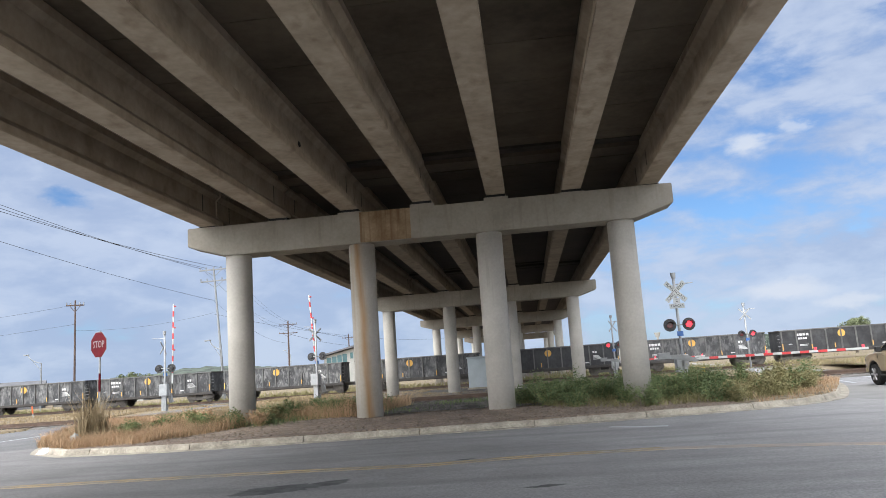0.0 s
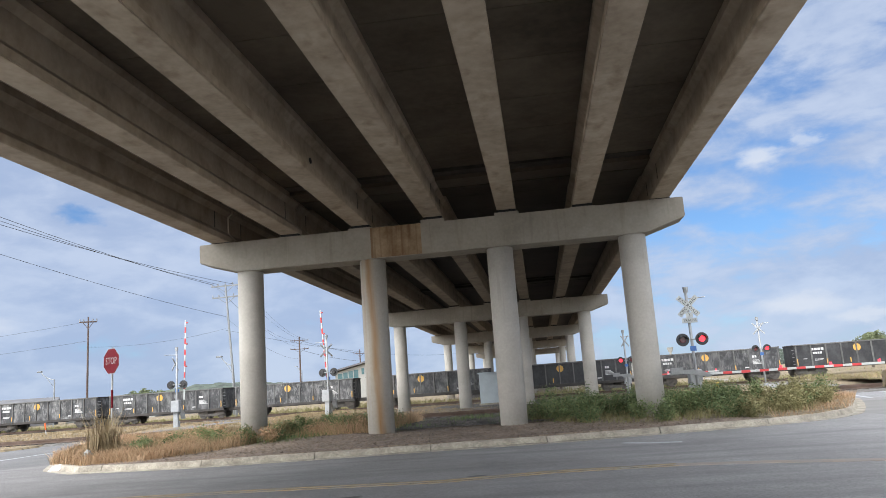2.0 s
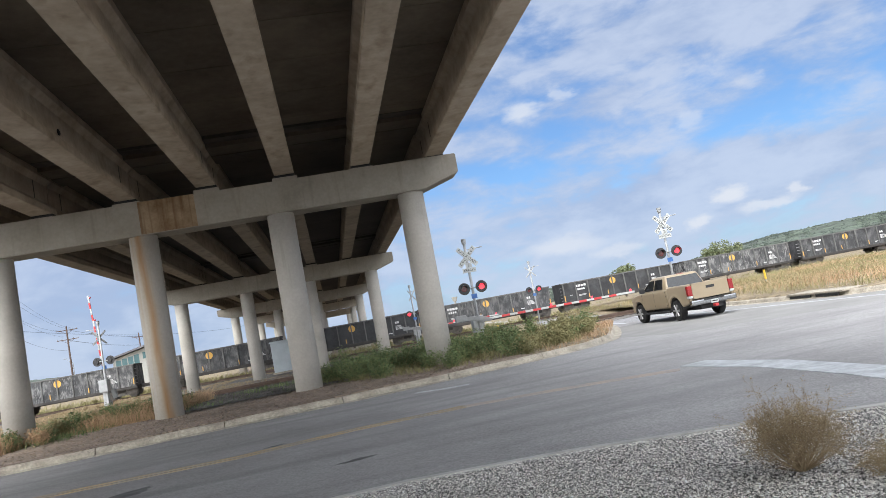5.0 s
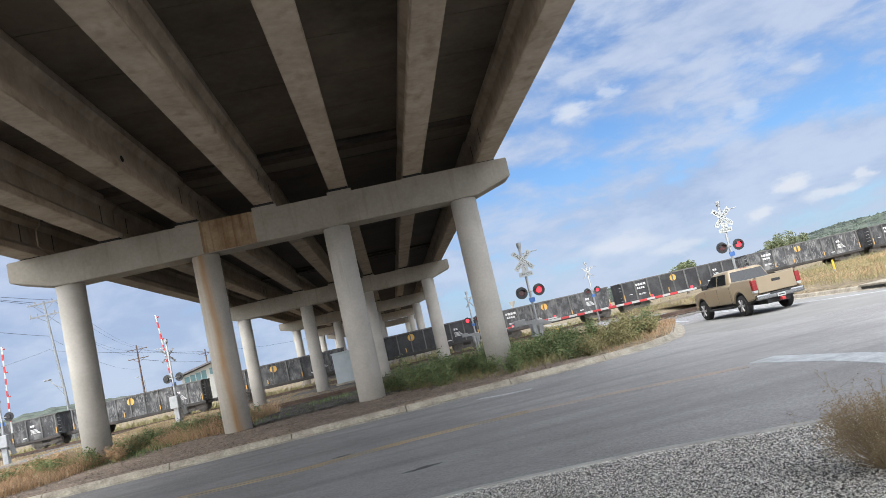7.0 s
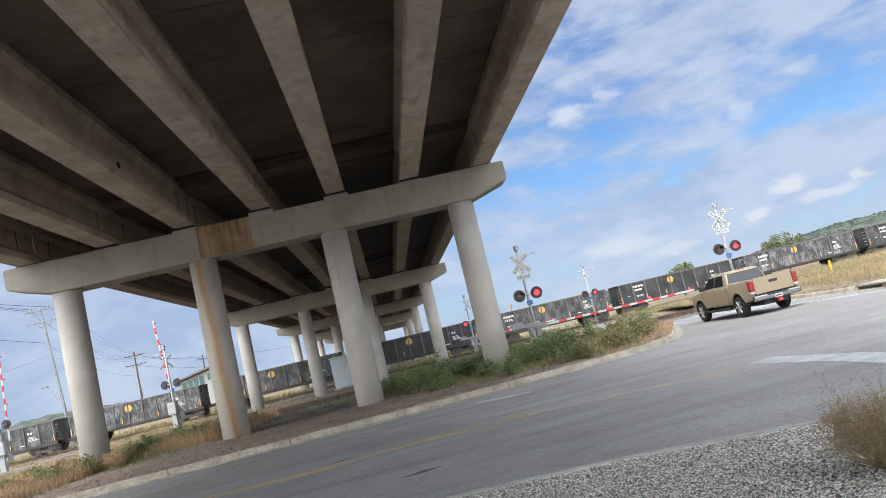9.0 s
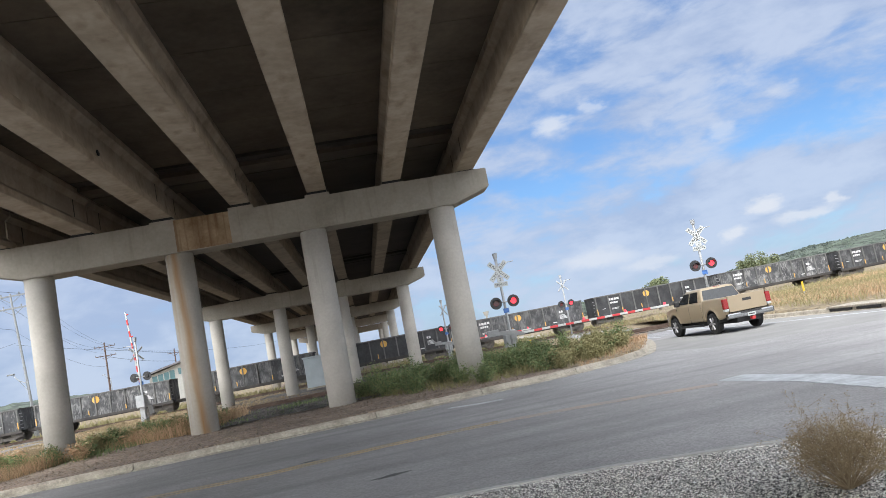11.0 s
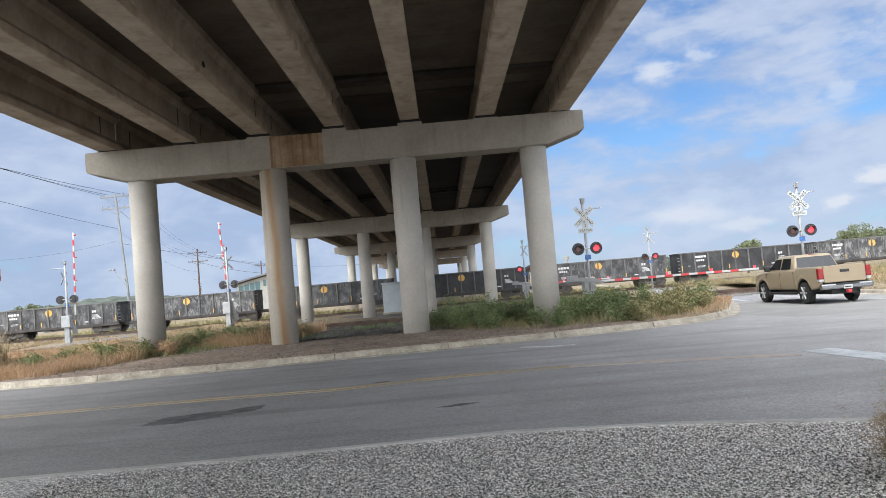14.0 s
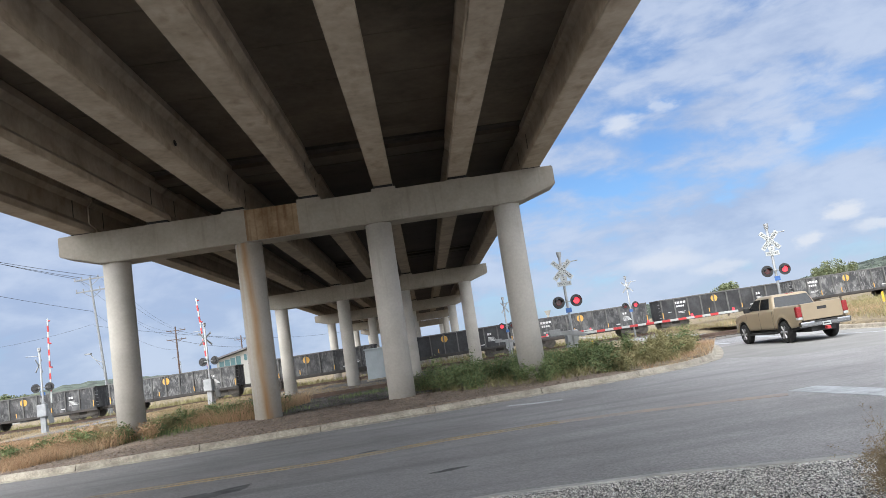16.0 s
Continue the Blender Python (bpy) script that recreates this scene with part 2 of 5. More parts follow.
def rust_run(m, x0, top):
    """A single orange-brown run of rusty water down a column at x0, a hand wide, wandering a little."""
    n, l = m.node_tree.nodes, m.node_tree.links
    bsdf = n["Principled BSDF"]
    col = bsdf.inputs["Base Color"].links[0].from_socket

    def op(kind, a, b, c=None):
        q = n.new("ShaderNodeMath"); q.operation = kind
        for k, v in enumerate((a, b, c)):
            if v is None:
                continue
            if isinstance(v, (int, float)):
                q.inputs[k].default_value = v
            else:
                l.new(v, q.inputs[k])
        return q.outputs[0]
    geo = n.new("ShaderNodeNewGeometry")
    sp = n.new("ShaderNodeSeparateXYZ"); l.new(geo.outputs["Position"], sp.inputs[0])
    mp = n.new("ShaderNodeMapping"); mp.inputs["Scale"].default_value = (0.6, 0.6, 0.5)
    l.new(geo.outputs["Position"], mp.inputs["Vector"])
    wob = n.new("ShaderNodeTexNoise"); wob.inputs["Scale"].default_value, wob.inputs["Detail"].default_value = 1.0, 4
    l.new(mp.outputs[0], wob.inputs["Vector"])
    mid = op("MULTIPLY_ADD", sp.outputs["Z"], -0.035, x0 + 0.13)
    mid = op("MULTIPLY_ADD", wob.outputs["Fac"], 0.22, mid)
    d = op("ABSOLUTE", op("SUBTRACT", sp.outputs["X"], op("SUBTRACT", mid, 0.11)), 0)
    fine = n.new("ShaderNodeTexNoise"); fine.inputs["Scale"].default_value, fine.inputs["Detail"].default_value = 6, 5
    mp2 = n.new("ShaderNodeMapping"); mp2.inputs["Scale"].default_value = (1.5, 1.5, 0.18)
    l.new(geo.outputs["Position"], mp2.inputs["Vector"]); l.new(mp2.outputs[0], fine.inputs["Vector"])
    for width, colour, most in ((0.32, (0.40, 0.29, 0.17), 0.5), (0.15, (0.36, 0.18, 0.065), 0.62)):
        r = n.new("ShaderNodeMapRange"); r.interpolation_type = "SMOOTHSTEP"
        r.inputs["From Min"].default_value, r.inputs["From Max"].default_value = width, width * 0.1
        r.inputs["To Max"].default_value = most
        l.new(d, r.inputs["Value"])
        f = op("MULTIPLY", r.outputs[0], op("MULTIPLY_ADD", fine.outputs["Fac"], 1.6, 0.1))
        mx = n.new("ShaderNodeMix"); mx.data_type = "RGBA"; mx.inputs["B"].default_value = (*colour, 1)
        l.new(f, mx.inputs["Factor"]); l.new(col, mx.inputs["A"])
        col = mx.outputs["Result"]
    l.new(col, bsdf.inputs["Base Color"])


rust_run(M_COLRUST, -5.56, 6.3)
M_PAD = mat("bearing_rubber", (0.01, 0.01, 0.01), (0.02, 0.02, 0.02), 0.9, 1, 30, 0)
M_ASPHALT = mat("asphalt", (0.22, 0.212, 0.208), (0.335, 0.325, 0.32), 0.9, 0.35, 45, 0.25, speckle=45, amp=0.2, spec=.2, streak=(0.15, 0.148, 0.148, 0.50, 0.35), streak_scale=(0.05, 0.55, 1.0))


def lane_shade(m):
    """Bridge shade painted on the asphalt towards -x: drifting edge, long sweeping tyre marks."""
    n, l = m.node_tree.nodes, m.node_tree.links
    bsdf = n["Principled BSDF"]
    col = bsdf.inputs["Base Color"].links[0].from_socket
    geo = n.new("ShaderNodeNewGeometry")
    sp = n.new("ShaderNodeSeparateXYZ"); l.new(geo.outputs["Position"], sp.inputs[0])
    mp = n.new("ShaderNodeMapping"); mp.inputs["Scale"].default_value, mp.inputs["Rotation"].default_value = (0.10, 0.9, 1), (0, 0, -0.12)
    l.new(geo.outputs["Position"], mp.inputs["Vector"])
    t = n.new("ShaderNodeTexNoise"); t.inputs["Scale"].default_value, t.inputs["Detail"].default_value, t.inputs["Roughness"].default_value = 1.0, 6, 0.6
    l.new(mp.outputs[0], t.inputs["Vector"])
    w = n.new("ShaderNodeMath"); w.operation = "MULTIPLY_ADD"; w.inputs[1].default_value = 12.0
    l.new(t.outputs["Fac"], w.inputs[0]); l.new(sp.outputs["X"], w.inputs[2])
    r = n.new("ShaderNodeMapRange"); r.interpolation_type = "SMOOTHSTEP"
    r.inputs["From Min"].default_value, r.inputs["From Max"].default_value, r.inputs["To Min"].default_value, r.inputs["To Max"].default_value = -4.0, 11.0, 0.72, 1.06
    l.new(w.outputs[0], r.inputs["Value"])
    mm = n.new("ShaderNodeVectorMath"); mm.operation = "SCALE"
    l.new(col, mm.inputs[0]); l.new(r.outputs[0], mm.inputs["Scale"]); l.new(mm.outputs[0], bsdf.inputs["Base Color"])


lane_shade(M_ASPHALT)
M_ASPHALT2 = mat("side_asphalt", (0.19, 0.188, 0.188), (0.27, 0.267, 0.267), 0.9, 0.3, 45, 0.4, speckle=50)
# asphalt copy painted darker, to dim the sunlit side road
M_ASPHALT3 = mat("dimmed_asphalt", (0.115, 0.113, 0.113), (0.18, 0.177, 0.176), 0.9, 0.3, 45, 0.25, speckle=40, amp=0.2, spec=.2)
M_APRON = mat("worn_concrete_apron", (0.185, 0.180, 0.170), (0.275, 0.268, 0.255), 0.9, 0.6, 30, 0.3)
M_KERB = mat("kerb_concrete", (0.19, 0.168, 0.135), (0.45, 0.405, 0.33), 0.9, 2.2, 14, 0.5, speckle=30, amp=0.15)
M_GRAVEL = mat("gravel", (0.07, 0.067, 0.062), (0.80, 0.77, 0.72), 0.9, 55.0, 140, 0.9, speckle=62, amp=0.8, per_island=2.0, mid=0.45)
M_SOIL = mat("dirt", (0.125, 0.092, 0.068), (0.235, 0.182, 0.138), 0.95, 0.9, 20, 0.8, speckle=18)
M_EARTH = mat("dry_ground", (0.135, 0.105, 0.062), (0.245, 0.19, 0.115), 0.95, 0.25, 6, 0.6, speckle=5)
M_BALLAST = mat("ballast", (0.055, 0.05, 0.045), (0.175, 0.16, 0.145), 0.95, 1.2, 25, 0.9, speckle=13)
M_YELLOW = mat("worn_yellow_paint", (0.20, 0.185, 0.16), (0.40, 0.27, 0.12), 0.85, 1.1, 14, 0.3, mid=0.56)
M_YELLOW2 = mat("nearly_gone_yellow_paint", (0.285, 0.262, 0.245), (0.44, 0.33, 0.245), 0.9, 1.1, 14, 0.3, mid=0.6)
M_WHITE = mat("worn_white_paint", (0.29, 0.297, 0.303), (0.54, 0.56, 0.575), 0.85, 2.5, 14, 0.3, mid=0.52)
M_STAIN = mat("oil_stain", (0.04, 0.039, 0.038), (0.15, 0.147, 0.144), 0.85, 3.0, 30, 0.25, mid=0.60)
M_RAILSTEEL = mat("rail_steel", (0.07, 0.045, 0.032), (0.16, 0.11, 0.085), 0.6, 1.5, 30, 0.3, metal=0.4)
M_TIE = mat("sleeper_timber", (0.05, 0.04, 0.033), (0.11, 0.09, 0.075), 0.95, 2, 30, 0.6)
M_CAR = mat("gondola_paint", (0.02, 0.0205, 0.023), (0.065, 0.066, 0.07), 0.75, 0.8, 7, 0.2, streak=(0.30, 0.30, 0.295, 0.50, 0.75), per_object=0.5, streak_scale=(0.8, 0.8, 0.45))


def chalk_runs(m, colour, most):
    """Fine pale runs of lime and scuffs over the broad chalky patches, stronger on some wagons."""
    n, l = m.node_tree.nodes, m.node_tree.links
    bsdf = n["Principled BSDF"]
    col = bsdf.inputs["Base Color"].links[0].from_socket
    geo = n.new("ShaderNodeNewGeometry")
    fac = None
    for sc, size, lo in (((5.5, 5.5, 1.1), 2.0, 0.47), ((1.3, 1.3, 1.0), 1.3, 0.46)):
        mp = n.new("ShaderNodeMapping"); mp.inputs["Scale"].default_value = sc
        l.new(geo.outputs["Position"], mp.inputs["Vector"])
        t = n.new("ShaderNodeTexNoise"); t.inputs["Scale"].default_value, t.inputs["Detail"].default_value, t.inputs["Roughness"].default_value = size, 5, 0.65
        l.new(mp.outputs[0], t.inputs["Vector"])
        r = n.new("ShaderNodeMapRange"); r.inputs["From Min"].default_value, r.inputs["From Max"].default_value = lo, lo + 0.13
        l.new(t.outputs["Fac"], r.inputs["Value"])
        if fac is None:
            fac = r.outputs[0]
        else:
            q = n.new("ShaderNodeMath"); q.operation = "MULTIPLY"
            l.new(fac, q.inputs[0]); l.new(r.outputs[0], q.inputs[1]); fac = q.outputs[0]
    oi = n.new("ShaderNodeObjectInfo")
    k = n.new("ShaderNodeMapRange"); k.inputs["To Min"].default_value, k.inputs["To Max"].default_value = -0.2 * most, most; k.clamp = True
    l.new(oi.outputs["Random"], k.inputs["Value"])
    q = n.new("ShaderNodeMath"); q.operation = "MULTIPLY"
    l.new(fac, q.inputs[0]); l.new(k.outputs[0], q.inputs[1]); q.use_clamp = True
    mx = n.new("ShaderNodeMix"); mx.data_type = "RGBA"; mx.inputs["B"].default_value = (*colour, 1)
    l.new(q.outputs[0], mx.inputs["Factor"]); l.new(col, mx.inputs["A"]); l.new(mx.outputs["Result"], bsdf.inputs["Base Color"])


chalk_runs(M_CAR, (0.46, 0.455, 0.44), 0.95)
M_STEEL_DARK = mat("dark_steel", (0.02, 0.018, 0.017), (0.06, 0.052, 0.047), 0.7, 1.2, 25, 0.3)
M_BOGIE = mat("bogie_steel", (0.06, 0.054, 0.05), (0.19, 0.172, 0.155), 0.8, 2.0, 20, 0.3)
M_DUSTY = mat("dusty_steel", (0.06, 0.06, 0.061), (0.17, 0.168, 0.162), 0.8, 1.0, 12, 0.2)
M_ORANGE = mat("reflective_orange", (0.55, 0.30, 0.06), (0.66, 0.39, 0.09), 0.6, 3, 30, 0)
M_LETTER = mat("white_lettering", (0.48, 0.48, 0.475), (0.66, 0.66, 0.655), 0.7, 3, 30, 0)

# ================= helpers for meshes =================
def mesh_of(name, bm, material, smooth=False):
    me = bpy.data.meshes.new(name)
    bm.normal_update()
    bm.to_mesh(me); bm.free()
    me.materials.append(material)
    if smooth:
        for p in me.polygons:
            p.use_smooth = True
    return me


def part(name, bm, material, parent=None, label="", m=None, smooth=False):
    """One mesh object, under a thing or a part."""
    ob = new(name, bm if isinstance(bm, bpy.types.Mesh) else mesh_of(name, bm, material, smooth))
    if parent is not None:
        ob.parent = parent
    if m is not None:
        ob.matrix_basis = m
    if label:
        ob["label"] = label
    return ob


def thing(name, label, category, group="", kind="", m=None):
    ob = tagged(new(name), label, category, group, kind)
    if m is not None:
        ob.matrix_basis = m
    return ob


def box(bm, x0, x1, y0, y1, z0, z1, bevel=0.0):
    r = bmesh.ops.create_cube(bm, size=1)
    vs = r["verts"]
    for v in vs:
        v.co = Vector((x0 + (v.co.x + 0.5) * (x1 - x0), y0 + (v.co.y + 0.5) * (y1 - y0), z0 + (v.co.z + 0.5) * (z1 - z0)))
    if bevel:
        es = list({e for v in vs for e in v.link_edges})
        bmesh.ops.bevel(bm, geom=es, offset=bevel, segments=2, affect="EDGES", profile=0.6)
    return bm


def B(*a, bevel=0.0):
    return box(bmesh.new(), *a, bevel=bevel)


def rod(bm, p, q, r, r2=None, seg=12, caps=True):
    p, q = Vector(p), Vector(q)
    d = q - p
    m = Matrix.Translation((p + q) / 2) @ d.to_track_quat("Z", "Y").to_matrix().to_4x4()
    bmesh.ops.create_cone(bm, cap_ends=caps, segments=seg, radius1=r, radius2=r if r2 is None else r2, depth=d.length, matrix=m)
    return bm


def R(p, q, r, r2=None, seg=12):
    return rod(bmesh.new(), p, q, r, r2, seg)


def extrude(profile, y0, y1, axis="Y", bm=None):
    """A closed outline (a, z) drawn out along y (or along x, when the outline is (y, z))."""
    bm = bm or bmesh.new()
    put = (lambda a, z, s: (a, s, z)) if axis == "Y" else (lambda a, z, s: (s, a, z))
    v0 = [bm.verts.new(put(a, z, y0)) for a, z in profile]
    v1 = [bm.verts.new(put(a, z, y1)) for a, z in profile]
    n = len(profile)
    for i in range(n):
        bm.faces.new((v0[i], v0[(i + 1) % n], v1[(i + 1) % n], v1[i]))
    bm.faces.new(v0[::-1]); bm.faces.new(v1)
    bmesh.ops.recalc_face_normals(bm, faces=bm.faces)
    return bm


def sheet(poly, z, depth=0.0):
    """A flat slab from a plan outline."""
    bm = bmesh.new()
    vs = [bm.verts.new((x, y, z)) for x, y in poly]
    f = bm.faces.new(vs)
    bm.normal_update()
    if f.normal.z < 0:
        bmesh.ops.reverse_faces(bm, faces=[f])
    if depth:
        r = bmesh.ops.extrude_face_region(bm, geom=[f])
        for v in [g for g in r["geom"] if isinstance(g, bmesh.types.BMVert)]:
            v.co.z -= depth
        bmesh.ops.recalc_face_normals(bm, faces=bm.faces)
    bmesh.ops.triangulate(bm, faces=[f for f in bm.faces if len(f.verts) > 4])
    return bm


def setting(name, bm, material, label, category, smooth=False):
    return tagged(part(name, bm, material, smooth=smooth), label, category, "", "structure")


# ================= ground and roads =================
def ground_height(x, y):
    """The land beside the roads: level, with gentle swells, and rising slightly behind the kerb."""
    h = 0.16 + 0.10 * min(max((y - 22.5) / 3.0, 0), 1)
    h += 0.07 * noise.noise(Vector((x * 0.09, y * 0.09, 0))) + 0.03 * noise.noise(Vector((x * 0.5, y * 0.5, 3)))
    h -= 0.22 * min(max((y - 31) / 6.0, 0), 1)
    if x < -12 and 30 < y < 62:
        h += 0.25 * min((y - 30) / 12, 1) * min((-12 - x) / 3, 1)
    return h


setting("ground", sheet([(-2500, -2500), (2500, -2500), (2500, 2500), (-2500, 2500)], -0.06), M_EARTH, "dry grassy ground that reaches the horizon", "ground")
FRONT = [(-18.2, 31), (-17.6, 27.5), (-16.7, 24.6), (-15.3, 22.2), (-13.4, 20.6), (-10.0, 20.1), (-6.5, 20.3), (-3.0, 20.7), (0.5, 21.05), (3.6, 21.75), (6.0, 22.3), (8.0, 23.2), (9.4, 24.8),
         (10.5, 27.4), (11.5, 30), (12.6, 33.2), (13.2, 36), (13.6, 39)]      # kerb line of the verge under the overpass
RIGHT_KERB = [(18.4, 44), (17.7, 36), (17.3, 30), (17.3, 26), (17.5, 23.2), (18.6, 21.0), (21, 19.6), (25, 19.0), (34, 18.6)]
setting("road", sheet([(-160, 8.35), (-3, 8.2), (0.6, 8.42), (2.4, 8.1), (4.3, 7.4), (9, 5.4), (20, 1), (60, -14), (160, -50), (160, 17), (34, 18.6)] + RIGHT_KERB[-2::-1] +
                      [(20, 60), (30, 160), (24, 160), (15.5, 62)] + FRONT[::-1] + [(-20.5, 48), (-24, 66), (-27.5, 66), (-28.5, 45), (-27, 38), (-28.2, 32), (-31, 28), (-40, 25.5), (-160, 23)], 0.0, 0.3),
        M_ASPHALT, "worn grey asphalt street with patches", "road")

# ================= overpass =================
BENTS = [-32.5, -3.4, 25.7, 54.9, 83.9, 112.9, 141.9]
GX = [-11.016 + 2.589 * i for i in range(7)]          # girder lines
CX = [-10.094 + 4.536 * i for i in range(4)]          # column lines
FALL = 0.0044                                         # cross fall of the caps


def crown(x):
    return 7.56 - 0.025 * abs(x + 2.0)


GIRDER = [(-.33, 0), (.33, 0), (.33, .2), (.10, .43), (.10, 1.02), (.255, 1.17), (.255, 1.37), (-.255, 1.37), (-.255, 1.17), (-.10, 1.02), (-.10, .43), (-.33, .2)]


def make_girder(length):
    bm = extrude(GIRDER, 0.06, length - 0.06)
    es = [e for e in bm.edges if abs(e.verts[0].co.x - e.verts[1].co.x) < 1e-4 and abs(e.verts[0].co.z - e.verts[1].co.z) < 1e-4 and e.verts[0].co.z < 0.25]
    bmesh.ops.bevel(bm, geom=es, offset=0.02, segments=2, affect="EDGES")
    return mesh_of("girder", bm, M_GIRDER)


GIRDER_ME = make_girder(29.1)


def bridge_span(y):
    top = thing("bridge_span", "precast concrete girder span with dark soffit panels, resting on the piers", "bridge", "spans of the overpass", m=pose(0, y, 0))
    for x in GX:
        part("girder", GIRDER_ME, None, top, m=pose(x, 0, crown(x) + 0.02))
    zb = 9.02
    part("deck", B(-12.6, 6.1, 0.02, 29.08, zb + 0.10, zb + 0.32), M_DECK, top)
    part("parapet", extrude([(5.75, zb + .32), (6.1, zb + .32), (6.1, zb + 1.15), (5.88, zb + 1.15)], .02, 29.08), M_BENT, top)
    part("parapet", extrude([(-12.25, zb + .32), (-12.6, zb + .32), (-12.6, zb + 1.15), (-12.38, zb + 1.15)], .02, 29.08), M_BENT, top)
    # soffit panels between the girders, with joints
    n, me = 12, None
    L = 29.0 / n
    for i in range(6):
        w = 2.589 - .51 + .06
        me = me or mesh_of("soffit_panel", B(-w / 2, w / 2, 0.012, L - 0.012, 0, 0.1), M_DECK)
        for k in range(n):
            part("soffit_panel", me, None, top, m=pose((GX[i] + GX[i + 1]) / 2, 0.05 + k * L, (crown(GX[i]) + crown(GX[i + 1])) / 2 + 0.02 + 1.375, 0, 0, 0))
    # thin dark strips down the girders' webs where the slab ends begin
    for x in GX:
        for q in (-1, 1):
            for y0 in (1.15, 27.9):
                part("web_end_strip", B(min(x + q * .095, x + q * .112), max(x + q * .095, x + q * .112), y0, y0 + .05, crown(x) + .42, crown(x) + 1.04), M_DECKEND, top)
    # thickened slab ends over the piers
    for i in range(6):
        for y0, y1 in ((.06, 1.1), (28.0, 29.04)):
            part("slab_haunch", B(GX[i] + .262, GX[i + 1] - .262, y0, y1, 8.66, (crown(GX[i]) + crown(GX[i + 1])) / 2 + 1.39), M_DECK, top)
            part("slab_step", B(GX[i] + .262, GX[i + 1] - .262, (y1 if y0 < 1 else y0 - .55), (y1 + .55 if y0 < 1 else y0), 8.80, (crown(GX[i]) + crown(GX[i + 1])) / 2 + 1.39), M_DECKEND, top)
    return top


def bridge_bent(y, rust):
    top = thing("bridge_pier", "pale concrete pier with round columns" + (" and a rust-stained cap" if rust else " under a long cap"), "bridge pier", "piers of the overpass", m=pose(0, y, 0))
    xl, xr, zb, zt = -11.79, 5.27, 6.27, 7.36
    bm = extrude([(xl, zb + .42), (xl + 1.42, zb), (xr - 1.3, zb), (xr, zb + .42), (xr, zt), (xl, zt)], -.53, .53)
    for v in bm.verts:
        v.co.z += FALL * (v.co.x + 3.3)
    bmesh.ops.bevel(bm, geom=list(bm.edges), offset=0.03, segments=2, affect="EDGES")
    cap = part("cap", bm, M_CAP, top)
    if rust:
        x0 = GX[2] + .36
        bm = B(x0, x0 + 1.8, -.534, -.45, zb + .01, zt - .004)
        part("rust_stain", bm, M_RUST, cap, "rust-brown water stain")
    for i, x in enumerate(CX):
        bm = R((x, 0, -.6), (x, 0, zb + .05 + FALL * (x + 3.3)), .457, seg=40)
        c = part("column", bm, M_COLRUST if rust and i == 1 else M_BENT, top, "column with rusty run-off stains" if rust and i == 1 else "", smooth=True)
        for p in c.data.polygons:
            p.use_smooth = abs(p.normal.z) < .5
    for x in GX:
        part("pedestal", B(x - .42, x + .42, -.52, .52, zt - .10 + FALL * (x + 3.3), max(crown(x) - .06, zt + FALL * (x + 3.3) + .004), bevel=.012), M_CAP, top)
        for s in (-1, 1):
            part("bearing_pad", B(x - .33, x + .33, s * .28 - .23, s * .28 + .23, crown(x) - .062, crown(x) + .022), M_PAD, top)
    return top


for y in BENTS[:-1]:
    bridge_span(y)
for y in BENTS:
    bridge_bent(y, abs(y - 25.7) < .1)

# unseen approach bank, added to close the overpass behind the viewer, blocking low sky
M_BANK = mat("abutment_concrete", (0.34, 0.315, 0.275), (0.46, 0.43, 0.385), 0.9, 0.7, 10, 0.15)
setting("abutment", extrude([(-12.6, -.5), (6.1, -.5), (6.1, 10.1), (-12.6, 10.1)], -34.6, -33.2), M_BANK, "unseen plain concrete abutment added at the end of the overpass", "abutment")
setting("approach_bank", extrude([(-26, -.5), (19, -.5), (6.1, 9.2), (-12.6, 9.2)], -160, -34.7), M_EARTH, "unseen grassy approach bank added behind the abutment", "embankment")

# ================= railway =================
RAIL_Y = [40.8, 68.0]
RAIL_Z = 0.30
CAR = 12.3


def railway(y):
    top = thing("railway_track", "rusty steel rails on timber sleepers in grey ballast", "railway track", "tracks", "structure", m=pose(0, y, 0))
    part("ballast_bed", extrude([(-2.6, -.05), (-1.5, .10), (1.5, .10), (2.6, -.05)], -160, 200, "X"), M_BALLAST, top)
    prof = [(-.07, 0), (.07, 0), (.07, .02), (.012, .04), (.012, .12), (.036, .13), (.036, .17), (-.036, .17), (-.036, .13), (-.012, .12), (-.012, .04), (-.07, .02)]
    for s in (-.72, .72):
        part("rail", extrude([(a + s, z + RAIL_Z - .17) for a, z in prof], -160, 200, "X"), M_RAILSTEEL, top)
    me = mesh_of("sleeper", B(-.11, .11, -1.3, 1.3, 0, RAIL_Z - .165, bevel=.01), M_TIE)
    for k in range(110):
        part("sleeper", me, None, top, m=pose(-38 + .56 * k, 0, 0))


for y in RAIL_Y:
    railway(y)


